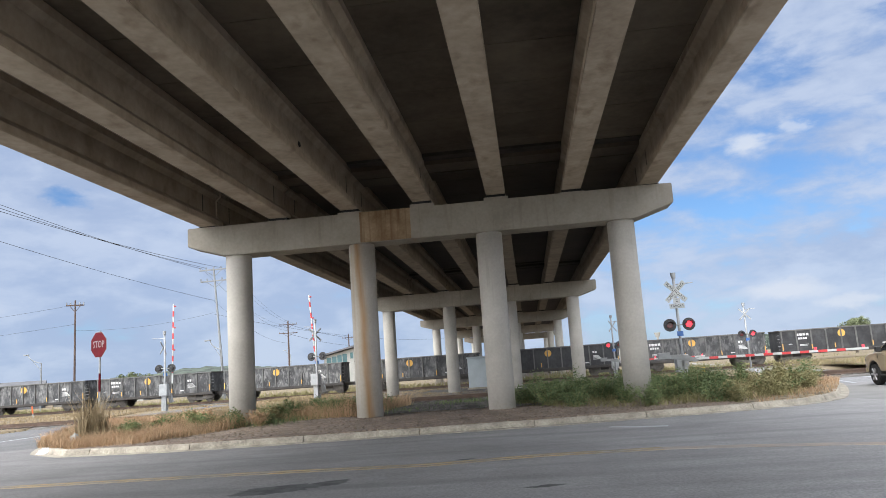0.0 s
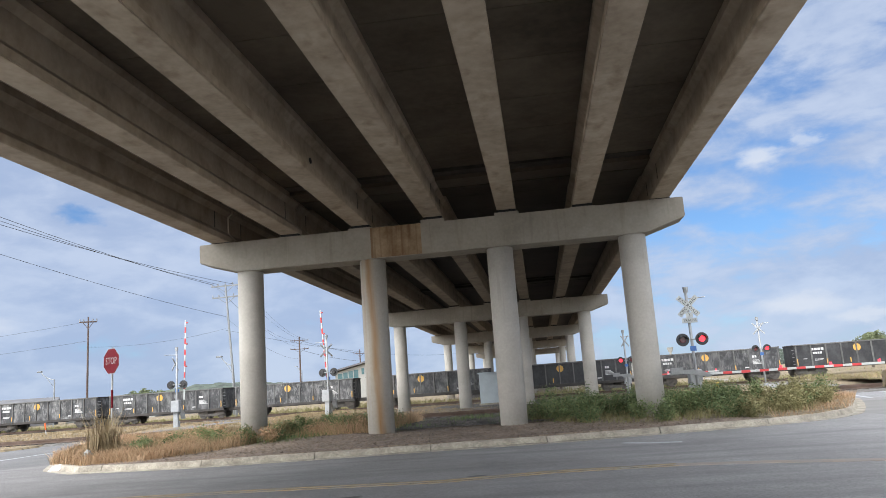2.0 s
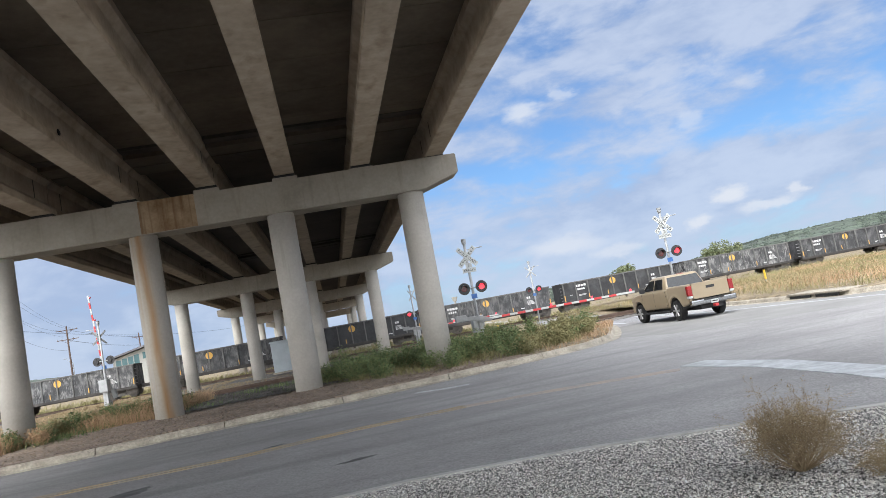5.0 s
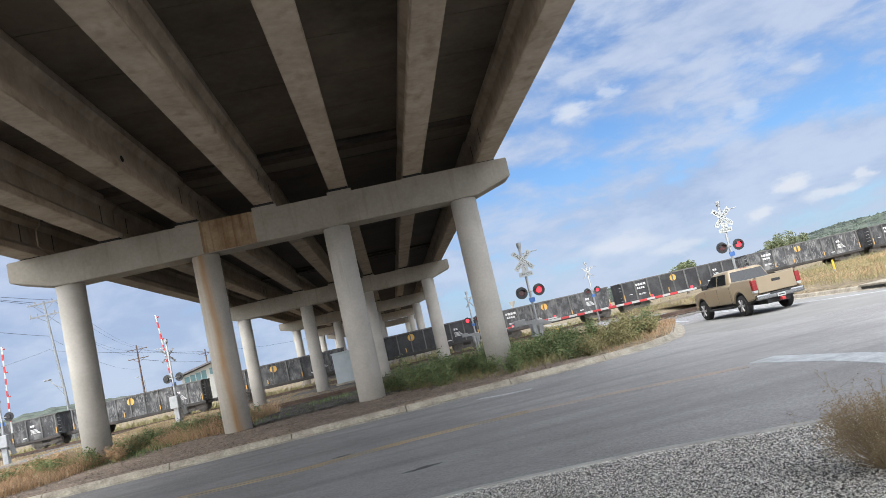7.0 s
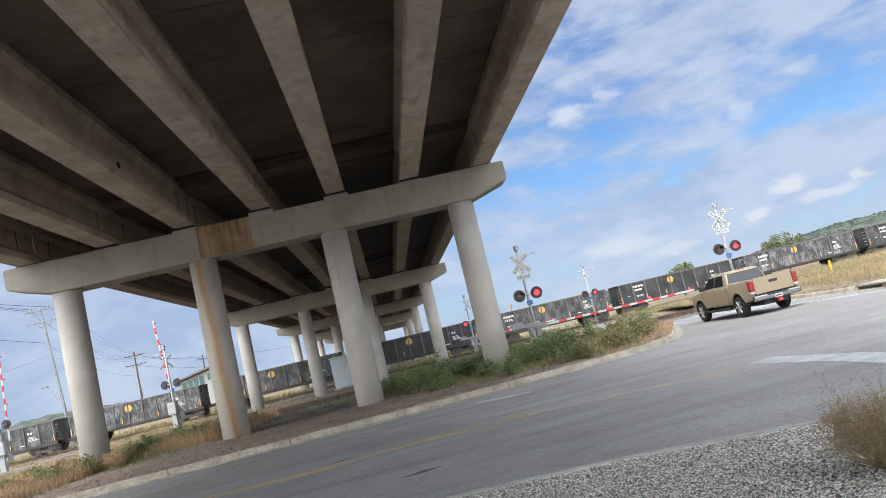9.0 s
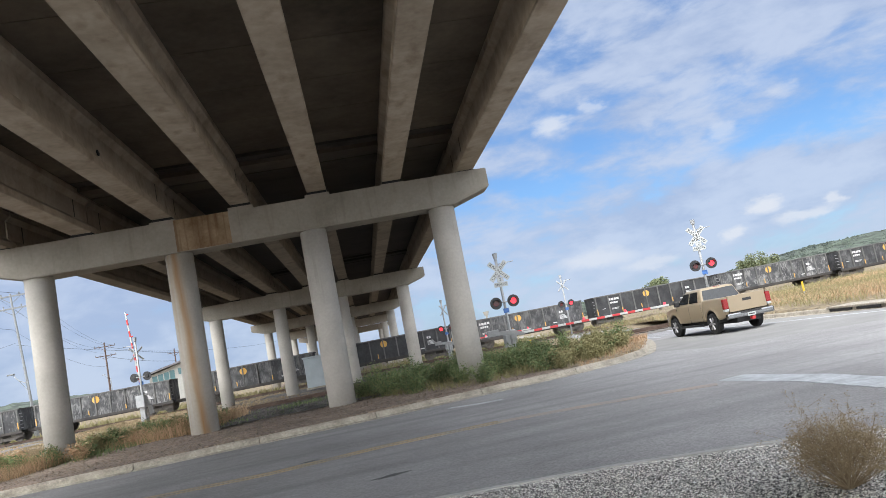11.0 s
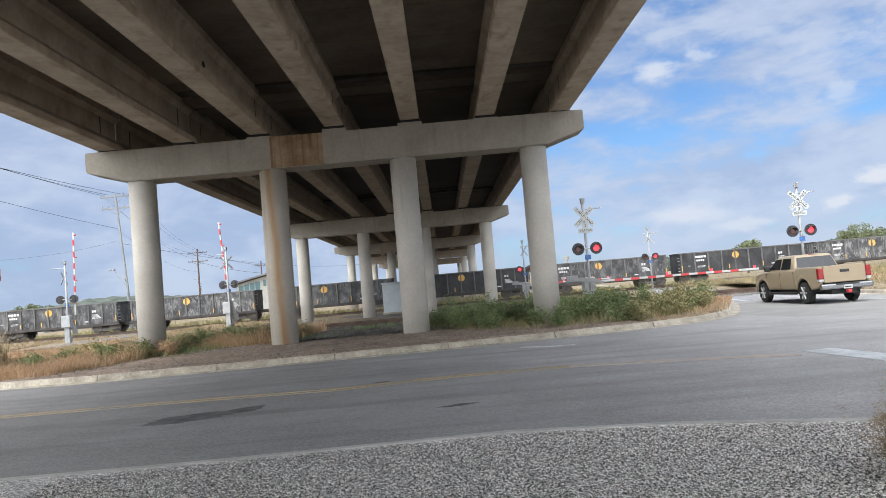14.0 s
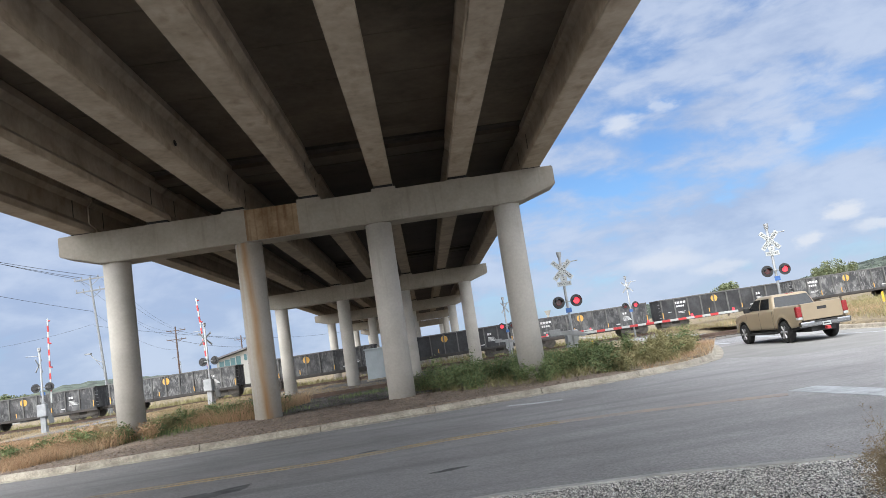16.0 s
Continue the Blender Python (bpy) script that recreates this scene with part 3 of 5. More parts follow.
def gondola():
    """A high-sided open wagon, about 12 m long over its couplers."""
    top = thing("gondola_car", "black high-sided freight wagon with chalky streaks, standing on rails", "freight wagon", "train")
    hl, w, z0, z1 = 5.55, 1.45, 1.0, 2.62
    bm = bmesh.new()
    t = .05
    box(bm, -hl, hl, -w, -w + t, z0, z1); box(bm, -hl, hl, w - t, w, z0, z1)
    box(bm, -hl, -hl + t, -w + t, w - t, z0, z1); box(bm, hl - t, hl, -w + t, w - t, z0, z1)
    box(bm, -hl, hl, -w, w, z0 - .1, z0)
    part("body", bm, M_CAR, top)
    for s in (-1, 1):
        part("top_rail", B(-hl - .03, hl + .03, s * w - .06, s * w + .06, z1 - .003, z1 + .10, bevel=.02), M_DUSTY, top)
        part("side_sill", B(-hl - .1, hl + .1, s * w - .05, s * w + .05, z0 - .32, z0 - .10, bevel=.02), M_STEEL_DARK, top)
        for k in range(10):
            x = -hl + .12 + k * (2 * hl - .24) / 9
            part("side_post", B(x - .05, x + .05, s * (w + .003) - (.10 if s < 0 else 0), s * (w + .003) + (.10 if s > 0 else 0), z0 - .08, z1 - .01), M_DUSTY, top)
        part("end_rail", B(s * hl - .06, s * hl + .06, -w + .06, w - .06, z1, z1 + .10), M_STEEL_DARK, top)
    part("reflector", R((-.55, -w - .012, 2.2), (-.55, -w - .03, 2.2), .3, seg=24), M_ORANGE, top, "round orange disc on the side")
    bars = [(-4.22 + .27 * k, -4.01 + .27 * k, 2.18, 2.37) for k in range(4)] + [(-4.08 + .19 * k, -3.94 + .19 * k, 1.87, 2.03) for k in range(4)]
    bars += [(3.3 + .2 * k, 3.45 + .2 * k, 1.94, 2.12) for k in range(2)] + [(3.3, 3.8 + .1 * k, 1.7 - .1 * k, 1.75 - .1 * k) for k in range(4)] + [(-4.0, -3.3, 1.42, 1.46), (-4.0, -3.4, 1.33, 1.37), (-4.9, -4.6, 1.50, 1.54), (2.6, 2.95, 1.12, 1.2)]
    for x0, x1, za, zb in bars:
        part("marking", B(x0, x1, -w - .014, -w - .003, za, zb), M_LETTER, top, "white painted marking")
    for x in (-5.43, -3.06, -1.2, 1.83, 5.43):
        part("yellow_strip", B(x - .035, x + .035, -w - .115, -w - .104, 1.02, 1.56 if abs(x) > 4 else 1.40), M_ORANGE, top, "yellow reflective strip")
    for s in (-1, 1):
        for k in range(5):
            part("ladder_rung", R((s * (hl + .03), -w + .05, 1.1 + k * .3), (s * (hl + .03), -w + .55, 1.1 + k * .3), .015, seg=6), M_LETTER, top)
        part("coupler", B(min(s * hl, s * 6.15), max(s * hl, s * 6.15), -.12, .12, .62, .92, bevel=.03), M_STEEL_DARK, top)
        bo = part("bogie", B(s * 4.25 - .35, s * 4.25 + .35, -1.1, 1.1, .45, .72, bevel=.05), M_STEEL_DARK, top)
        for q in (-1, 1):
            fr = extrude([(s * 4.25 - 1.25, .38), (s * 4.25 - .55, .22), (s * 4.25 + .55, .22), (s * 4.25 + 1.25, .38), (s * 4.25 + 1.25, .58), (s * 4.25 + .4, .72), (s * 4.25 - .4, .72), (s * 4.25 - 1.25, .58)], q * 1.0 - .06, q * 1.0 + .06)
            part("side_frame", fr, M_BOGIE, bo)
            for d in (-.85, .85):
                part("wheel", R((s * 4.25 + d, q * .66, .42), (s * 4.25 + d, q * .80, .42), .42, seg=24), M_BOGIE, bo)
    part("centre_sill", B(-5.4, 5.4, -.3, .3, .62, .9), M_STEEL_DARK, top)
    return top


first = gondola()
first.matrix_basis = pose(-46.95, RAIL_Y[1], RAIL_Z)
for k in range(-3, 14):
    if k:
        copy_thing(first, pose(-46.95 + CAR * k, RAIL_Y[1], RAIL_Z))

# ================= verge, kerbs, markings =================
def along(line, s):
    """The point at the share s of a polyline."""
    seg = [(Vector(b) - Vector(a)).length for a, b in zip(line, line[1:])]
    d = s * sum(seg)
    for (a, b), l in zip(zip(line, line[1:]), seg):
        if d <= l + 1e-6:
            return Vector(a).lerp(Vector(b), d / l)
        d -= l
    return Vector(line[-1])


def verge_mesh(front, back, rows, cols, height, front_z=0.158):
    bm = bmesh.new()
    grid = []
    for r in range(rows + 1):
        t = (r / rows) ** 2.2
        line = []
        for c in range(cols + 1):
            p = along(front, c / cols).lerp(along(back, c / cols), t)
            line.append(bm.verts.new((p.x, p.y, height(p.x, p.y) if r or front_z is None else front_z)))
        grid.append(line)
    for r in range(rows):
        for c in range(cols):
            bm.faces.new((grid[r][c], grid[r][c + 1], grid[r + 1][c + 1], grid[r + 1][c]))
    bmesh.ops.recalc_face_normals(bm, faces=bm.faces)
    return bm


def offset(line, d):
    out = []
    for i, p in enumerate(line):
        a, b = Vector(line[max(i - 1, 0)]), Vector(line[min(i + 1, len(line) - 1)])
        t = (b - a).normalized()
        out.append((p[0] - t.y * d, p[1] + t.x * d))
    return out


def kerb(name, line, side, label):
    """A kerb of cast lengths, about 3 m each, with open joints."""
    top = thing(name, label, "kerb", "", "structure")
    total = sum((Vector(b) - Vector(a)).length for a, b in zip(line, line[1:]))
    n = max(int(total / 3.05), 1)
    o = [(-.28, -.2), (-.28, .012), (-.03, .022), (0.015, 0.14), (0.05, 0.17), (0.20, 0.172), (0.21, 0.14), (0.21, -.2)]
    for k in range(n):
        bm = bmesh.new()
        rings = []
        for j in range(5):
            s = (k + 0.004 + (0.992 * j / 4)) / n
            p, q = along(line, max(s - .002, 0)), along(line, min(s + .002, 1))
            t = (q - p).normalized()
            nx, ny = -t.y * side, t.x * side
            c = along(line, s)
            w = 0.012 * noise.noise(Vector((c.x, c.y, 0)) * 1.5)
            rings.append([bm.verts.new((c.x + nx * (a + w), c.y + ny * (a + w), z + (w if z > 0 else 0))) for a, z in o])
        for a, b in zip(rings, rings[1:]):
            for i in range(len(o) - 1):
                bm.faces.new((a[i], a[i + 1], b[i + 1], b[i]))
        bm.faces.new(rings[0]); bm.faces.new(rings[-1][::-1])
        bmesh.ops.recalc_face_normals(bm, faces=bm.faces)
        part("kerb_stone", bm, M_KERB, top)


kerb("kerb_island", FRONT, 1, "pale worn concrete kerb along the street")
kerb("kerb_right", RIGHT_KERB, 1, "pale concrete kerb beside the turning lane")
setting("verge", verge_mesh(offset(FRONT, .19), [(-34, 160), (30, 160)], 60, 110, ground_height), M_EARTH, "dry grassy verge under the overpass", "verge", True)
setting("verge_right", verge_mesh(offset(RIGHT_KERB[::-1], -.15), [(160, 18), (160, 90), (30, 90)], 24, 50, lambda x, y: 0.15 + min(max(y - 22, 0), 20) * .012), M_EARTH, "dry grassy verge beside the railway", "verge", True)
setting("verge_left", verge_mesh([(-160, 23), (-40, 25.5), (-31, 28), (-28.2, 32), (-27, 38), (-28.5, 45), (-34, 66)], [(-160, 23.5), (-160, 66), (-40, 66)], 16, 40, lambda x, y: 0.1, -.03), M_EARTH, "dry grassy verge across the side road", "verge", True)
setting("dirt_strip", verge_mesh(offset(FRONT[4:11], .17), [(-12.5, 26.4), (5.5, 26.0)], 14, 90, lambda x, y: ground_height(x, y) + .03), M_SOIL, "bare brown dirt between kerb and columns", "ground", True)
setting("ballast_apron", verge_mesh([(-11.5, 27.0), (-4, 26.4), (4, 26.4)], [(-15, 39.3), (9, 39.3)], 10, 30, lambda x, y: ground_height(x, y) + .05, None), M_BALLAST, "dark crushed stone beneath the overpass", "ground", True)
# added dark ground, cutting the light bounced onto the far soffits
setting("under_span_sheet", verge_mesh([(-13, 43.6), (8, 43.6)], [(-13, 65.2), (8, 65.2)], 22, 24, lambda x, y: ground_height(x, y) + .03, None), M_BALLAST, "added dark ground sheet beneath the overpass", "ground", True)
setting("far_span_sheet", verge_mesh([(-13, 71), (8, 71)], [(-13, 159), (8, 159)], 30, 16, lambda x, y: ground_height(x, y) + .05, None), M_SOIL, "added dark ground sheet beneath the far spans", "ground", True)
setting("gravel_shoulder", sheet([(-60, 8.2), (-3, 8.12), (0.6, 8.35), (2.4, 8.03), (4.25, 7.35), (9, 5.3), (20, .9), (40, -7), (40, -40), (-60, -40)], 0.045, 0.2), M_GRAVEL, "loose grey gravel shoulder", "gravel")
M_EDGE = mat("broken_edge", (0.30, 0.29, 0.27), (0.50, 0.485, 0.455), 0.9, 1.5, 14, 0.4)
setting("edge_strip", sheet([(-60, 8.30), (-3, 8.24), (0.6, 8.46), (2.4, 8.14), (4.3, 7.46), (9, 5.4), (20, 1.0), (20, .9), (9, 5.3), (4.25, 7.36), (2.4, 8.03), (.6, 8.35), (-3, 8.13), (-60, 8.2)], 0.056, 0.2), M_EDGE, "broken pale concrete edge of the street", "kerb")
setting("side_lane", sheet([(12.9, 33.2), (13.6, 39), (15.5, 62), (20, 62), (18.4, 44), (17.5, 34)], 0.006), M_ASPHALT2, "paler asphalt lane to the level crossing", "road")
setting("apron", sheet([(10.6, 26.9), (9.6, 24.6), (10.2, 21.8), (13.5, 19.5), (17.6, 17.6), (21, 18.6), (18.4, 21.0), (17.25, 23.4), (17.2, 30), (12.2, 31.5)], 0.005), M_APRON, "pale worn concrete apron at the junction", "road")


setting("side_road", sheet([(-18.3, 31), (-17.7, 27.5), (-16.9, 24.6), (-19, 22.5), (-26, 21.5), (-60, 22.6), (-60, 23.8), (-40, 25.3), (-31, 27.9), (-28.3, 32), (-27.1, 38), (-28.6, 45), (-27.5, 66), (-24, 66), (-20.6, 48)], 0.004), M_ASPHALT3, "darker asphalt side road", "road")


def stripe(name, pts, w, material, label):
    bm = bmesh.new()
    L, Rr, L0, R0 = ([bm.verts.new((*p, z)) for p in offset(pts, q)] for q, z in ((w / 2, .010), (-w / 2, .010), (w / 2 + .004, -.004), (-w / 2 - .004, -.004)))
    for i in range(len(pts) - 1):
        bm.faces.new((L[i], Rr[i], Rr[i + 1], L[i + 1]))
        bm.faces.new((L0[i], L[i], L[i + 1], L0[i + 1]))
        bm.faces.new((Rr[i], R0[i], R0[i + 1], Rr[i + 1]))
    bmesh.ops.recalc_face_normals(bm, faces=bm.faces)
    ob = setting(name, bm, material, label, "road marking")
    if ob.data.polygons[0].normal.z < 0:
        ob.data.flip_normals()
    return ob


MID = [(-60, 14.2), (-5.3, 14.15), (-2, 13.95), (0.1, 14.45), (2.3, 14.45), (3.8, 14.1), (5.3, 13.6), (6.2, 13.2)]
stripe("centre_line_1", offset(MID[:5], .13), .1, M_YELLOW, "faded yellow centre line")
stripe("centre_line_2", offset(MID[:5], -.13), .1, M_YELLOW, "faded yellow centre line")
stripe("centre_line_3", MID[4:], .34, M_YELLOW2, "almost worn away yellow centre line")
stripe("stop_bar", [(6.72, 13.7), (7.05, 11.5), (6.95, 9.2), (6.7, 7.2)], .6, M_WHITE, "worn white stop bar")
stripe("edge_line_1", [(17.0, 16.5), (16.6, 19.9), (16.2, 23.5), (15.5, 27.5), (15.3, 31), (15.7, 36), (16.6, 44)], .15, M_WHITE, "white edge line")
stripe("edge_line_2", [(-22.2, 25.2), (-22.0, 32), (-23.5, 45)], .13, M_WHITE, "white lane line")
stripe("edge_line_3", [(13.3, 33), (14.3, 39), (15.2, 46)], .13, M_WHITE, "white edge line")
stripe("patch_mark", [(1.9, 19.5), (2.5, 19.1), (3.2, 18.9)], .18, M_WHITE, "short pale scrape on the asphalt")


def blot(name, x, y, rx, ry, turn):
    bm = bmesh.new()
    pts = []
    for k in range(90):
        a = k * math.tau / 90
        r = 1 + .45 * noise.noise(Vector((math.cos(a) * 1.6 + x, math.sin(a) * 1.6 + y, 0))) + .35 * noise.noise(Vector((math.cos(a) * 5 + x, math.sin(a) * 5, y)))
        px, py = rx * r * math.cos(a), ry * r * math.sin(a)
        c, s = math.cos(turn), math.sin(turn)
        pts.append(bm.verts.new((x + px * c - py * s, y + px * s + py * c, .003)))
    bm.faces.new(pts)
    return setting(name, bm, M_STAIN, "dark oily stain on the asphalt", "stain")


blot("stain_1", -4.0, 12.0, .8, .42, .5)
blot("stain_2", .08, 10.9, .3, .1, .3)
blot("stain_3", -1.35, 14.5, .18, .08, .2)


# ================= level crossing =================
M_ALU = mat("galvanised_steel", (0.27, 0.28, 0.28), (0.40, 0.41, 0.42), 0.6, 3, 30, 0.1, metal=0.3)
M_SIGNWHITE = mat("reflective_white", (0.38, 0.40, 0.39), (0.48, 0.50, 0.49), 0.6, 4, 40, 0)
M_BLACK = mat("black_paint", (0.012, 0.012, 0.013), (0.03, 0.03, 0.032), 0.5, 3, 30, 0)
M_RED = mat("red_sheeting", (0.42, 0.03, 0.035), (0.55, 0.05, 0.05), 0.5, 3, 30, 0)
# stop sign's red, darkened: its shaded side is put into the colour
M_STOPRED = mat("shaded_stop_red", (0.085, 0.007, 0.011), (0.125, 0.010, 0.016), 0.6, 3, 30, 0, spec=.1)
M_LIT = mat("lit_red_lens", (0.9, 0.03, 0.05), (1.0, 0.04, 0.06), 0.4, 3, 30, 0, emit=1.6)
M_LENS = mat("dark_red_lens", (0.09, 0.012, 0.012), (0.14, 0.02, 0.02), 0.25, 3, 30, 0)
M_BLUE = mat("blue_plate", (0.03, 0.10, 0.30), (0.05, 0.15, 0.40), 0.5, 3, 30, 0)
M_CWT = mat("grey_cast_iron", (0.15, 0.155, 0.155), (0.24, 0.245, 0.245), 0.7, 2, 20, 0.2)
M_POST = mat("yellow_plastic", (0.62, 0.40, 0.03), (0.75, 0.5, 0.05), 0.5, 3, 30, 0)
M_POSTRED = mat("orange_plastic", (0.55, 0.09, 0.02), (0.68, 0.14, 0.03), 0.5, 3, 30, 0)


def letters(text, size, material, parent, m, width=None):
    """Lettering as a thin mesh that stands on the xz plane of m and faces -y."""
    cu = bpy.data.curves.new("lettering", "FONT")
    cu.body, cu.size, cu.align_x, cu.align_y, cu.extrude, cu.resolution_u = text, size, "CENTER", "CENTER", 0.001, 2
    tmp = bpy.data.objects.new("lettering", cu)
    scene.collection.objects.link(tmp)
    dg = bpy.context.evaluated_depsgraph_get()
    me = bpy.data.meshes.new_from_object(tmp.evaluated_get(dg))
    bpy.data.objects.remove(tmp)
    me.materials.clear(); me.materials.append(material)
    if width and len(me.vertices):
        xs = [v.co.x for v in me.vertices]
        f = width / (max(xs) - min(xs))
        for v in me.vertices:
            v.co.x *= f
    return part("lettering", me, None, parent, m=m @ pose(0, 0, 0, 90, 0, 0))


def crossing_signal(x, y, z, turn, lit, arm, lamp=2.9, cross=4.42, top=5.3, length=8.0, base_sink=.3, texts=True, blade=.115, cross_turn=0, arm_x=.1, rest=-86):
    s = thing("crossing_signal", {"down": "level crossing signal with crossbuck, red lamps and lowered barrier", "up": "level crossing signal with raised striped barrier arm",
              "none": "level crossing signal with crossbuck and twin red lamps"}[arm], "crossing signal", "level crossing signals", m=pose(x, y, z, 0, 0, turn))
    part("mast", R((0, 0, -base_sink), (0, 0, top - .25), .065, seg=14), M_ALU, s, smooth=True)
    part("base", B(-.18, .18, -.18, .18, -base_sink, .12, bevel=.03), M_ALU, s)
    part("bell", R((0, 0, top - .25), (0, 0, top), .10, .12, 14), M_ALU, s)
    part("bracket", R((0, 0, top - .55), (.85, 0, top - .5), .025, seg=8), M_ALU, s)
    f = -1                                  # blades and lamps face -y
    for ang, word in ((45, "CROSSING"), (-45, "RAILROAD")):
        bl = part("crossbuck_blade", B(-.61, .61, -.012, .012, -blade, blade, bevel=.008), M_SIGNWHITE if texts else M_ALU, s, m=pose(0, 0, cross, 0, 0, cross_turn) @ pose(0, f * (.09 if ang > 0 else .115), 0, 0, -ang, 0))
        if texts:
            letters(word, .2, M_BLACK, bl, pose(0, -.016, 0), 1.05)
    pl = texts and part("track_plate", B(-.34, .34, -.012, .012, -.11, .11, bevel=.008), M_SIGNWHITE, s, m=pose(0, -.1, cross - .66))
    pl2 = texts and part("count_plate", B(-.16, .16, -.012, .012, -.12, .12, bevel=.008), M_SIGNWHITE, s, m=pose(0, -.13, cross - .42))
    if texts:
        letters("TRACKS", .15, M_BLACK, pl, pose(0, -.015, 0), .58)
        letters("2", .2, M_BLACK, pl2, pose(0, -.015, 0))
    part("lamp_bar", R((-.5, -.08, lamp), (.5, -.08, lamp), .03, seg=8), M_ALU, s)
    for q in (-1, 1):
        d = part("lamp_disc", R((q * .43, -.10, lamp), (q * .43, -.13, lamp), .29, seg=28), M_BLACK, s)
        bm = R((q * .43, -.12, lamp), (q * .43, -.02, lamp), .16, .12, 18)
        part("lamp_housing", bm, M_BLACK, d)
        on = (q < 0 and lit == "left") or (q > 0 and lit == "right")
        part("lens", R((q * .43, -.128, lamp), (q * .43, -.15, lamp), .15, .13, 20), M_LIT if on else M_LENS, d, "glowing red lens" if on else "unlit dark red lens")
        hood = bmesh.new()
        prof = [Vector((q * .43 + .18 * math.cos(a), 0, lamp + .18 * math.sin(a))) for a in [radians(10 + 20 * k) for k in range(9)]]
        r0 = [hood.verts.new(v + Vector((0, -.13, 0))) for v in prof]
        r1 = [hood.verts.new(v + Vector((0, -.38, -.02))) for v in prof]
        for a in range(8):
            hood.faces.new((r0[a], r0[a + 1], r1[a + 1], r1[a]))
        hd = part("visor", hood, M_BLACK, d)
        so = hd.modifiers.new("thick", "SOLIDIFY"); so.thickness = .008
    part("id_plate", B(-.14, .14, -.10, -.085, lamp - .52, lamp - .3), M_BLUE, s, "small blue sign plate")
    if arm != "none":
        bx = part("gate_mechanism", B(-.28, .28, -.20, .35, .75, 1.55, bevel=.05), M_ALU, s, m=pose(0, .18, 0))
        part("support", B(-.16, .16, .05, .35, -base_sink, .76, bevel=.02), M_ALU, s)
        g = part("gate_arm", B(.25, length, -.03, .03, -.05, .05, bevel=.01), M_SIGNWHITE, s, m=pose(arm_x, -.28, 1.32, 0, rest if arm == "up" else .4, 0))
        n = int((length - 1) / .8)
        for k in range(n):
            part("red_stripe", B(1.0 + k * .8, 1.0 + k * .8 + .4, -.034, .034, -.053, .053), M_RED, g, "red reflective band")
        for k in (.45, .72, .98):
            part("arm_lamp", R((length * k - .05, 0, .05), (length * k - .05, 0, .17), .05, seg=10), M_LIT if arm == "down" else M_RED, g)
        cw = extrude([(-1.15, .0), (-.55, -.02), (.45, -.22), (.65, -.14), (.2, .08), (-.4, .16), (-1.15, .18)], -.40, -.34)
        part("counterweight_arm", cw, M_CWT, s, m=pose(0, 0, 1.4, 0, -80 if arm == "up" else 0, 0))
        part("counterweight", B(-1.2, -.65, -.46, -.30, -.02, .28, bevel=.03), M_CWT, s, m=pose(0, 0, 1.4, 0, -80 if arm == "up" else 0, 0))
    return s


crossing_signal(6.95, 35.3, .1, 3, "right", "down")
crossing_signal(17.95, 36.9, .15, -6, "right", "none")
crossing_signal(17.1, 61.0, .1, 0, "right", "none", lamp=2.75, cross=4.3, top=5.2, texts=False, blade=.055)
crossing_signal(7.0, 63.0, .1, 0, "left", "down", lamp=2.65, cross=4.2, top=5.1, length=7, texts=False, blade=.055, cross_turn=40)
crossing_signal(-25.65, 50.9, .5, 190, "off", "up", lamp=2.65, cross=4.1, top=5.3, length=5.9, texts=False, blade=.06, cross_turn=80, arm_x=-.42, rest=-91.5)
crossing_signal(-14.9, 51.9, .5, 172, "off", "up", lamp=2.75, cross=4.3, top=5.4, length=5.9, texts=False, blade=.06, cross_turn=40)


def marker_post(x, y, z0, z1, material, lean, label):
    t = thing("marker_post", label, "marker post", "marker posts", m=pose(x, y, z0, 0, lean, 0))
    part("post", R((0, 0, -.2), (0, 0, z1 - z0), .035, seg=10), M_ALU, t)
    part("sleeve", R((0, 0, (z1 - z0) * .45), (0, 0, z1 - z0 + .02), .055, seg=12), material, t)


marker_post(24.4, 39, .2, 1.15, M_POST, 0, "yellow-topped pipeline marker post in dry grass")
marker_post(7.6, 34.5, .1, 1.0, M_POST, 3, "yellow plastic marker post beside the crossing signal")
marker_post(-40.1, 57.4, .05, 1.05, M_POSTRED, -8, "leaning orange marker post in dry grass")

# stop sign
# white darkened like the red, with the sign's shade in the colour
M_STOPWHITE = mat("shaded_white_sheeting", (0.20, 0.19, 0.19), (0.28, 0.27, 0.27), 0.6, 4, 40, 0)
s = thing("stop_sign", "dark red octagonal stop sign on a steel post", "stop sign", m=pose(-15.6, 26.0, ground_height(-15.6, 26), 0, 0, -25))
part("post", R((0, 0, -.3), (0, 0, 3.7), .035, seg=10), M_ALU, s)
part("post_band", R((0, 0, 1.5), (0, 0, 2.15), .04, seg=10), M_STOPRED, s, "red reflective band")
zc = 3.2
for nm_, r_, mt_, yy in (("border", .46, M_STOPWHITE, -.045), ("face", .445, M_STOPRED, -.049)):
    bm = bmesh.new()
    bmesh.ops.create_cone(bm, cap_ends=True, segments=8, radius1=r_ / math.cos(math.pi / 8), radius2=r_ / math.cos(math.pi / 8), depth=.006, matrix=pose(0, yy, zc, 90, 22.5, 0))
    fc = part(nm_, bm, mt_, s)
letters("STOP", .36, M_STOPWHITE, fc, pose(0, -.056, zc), .66)

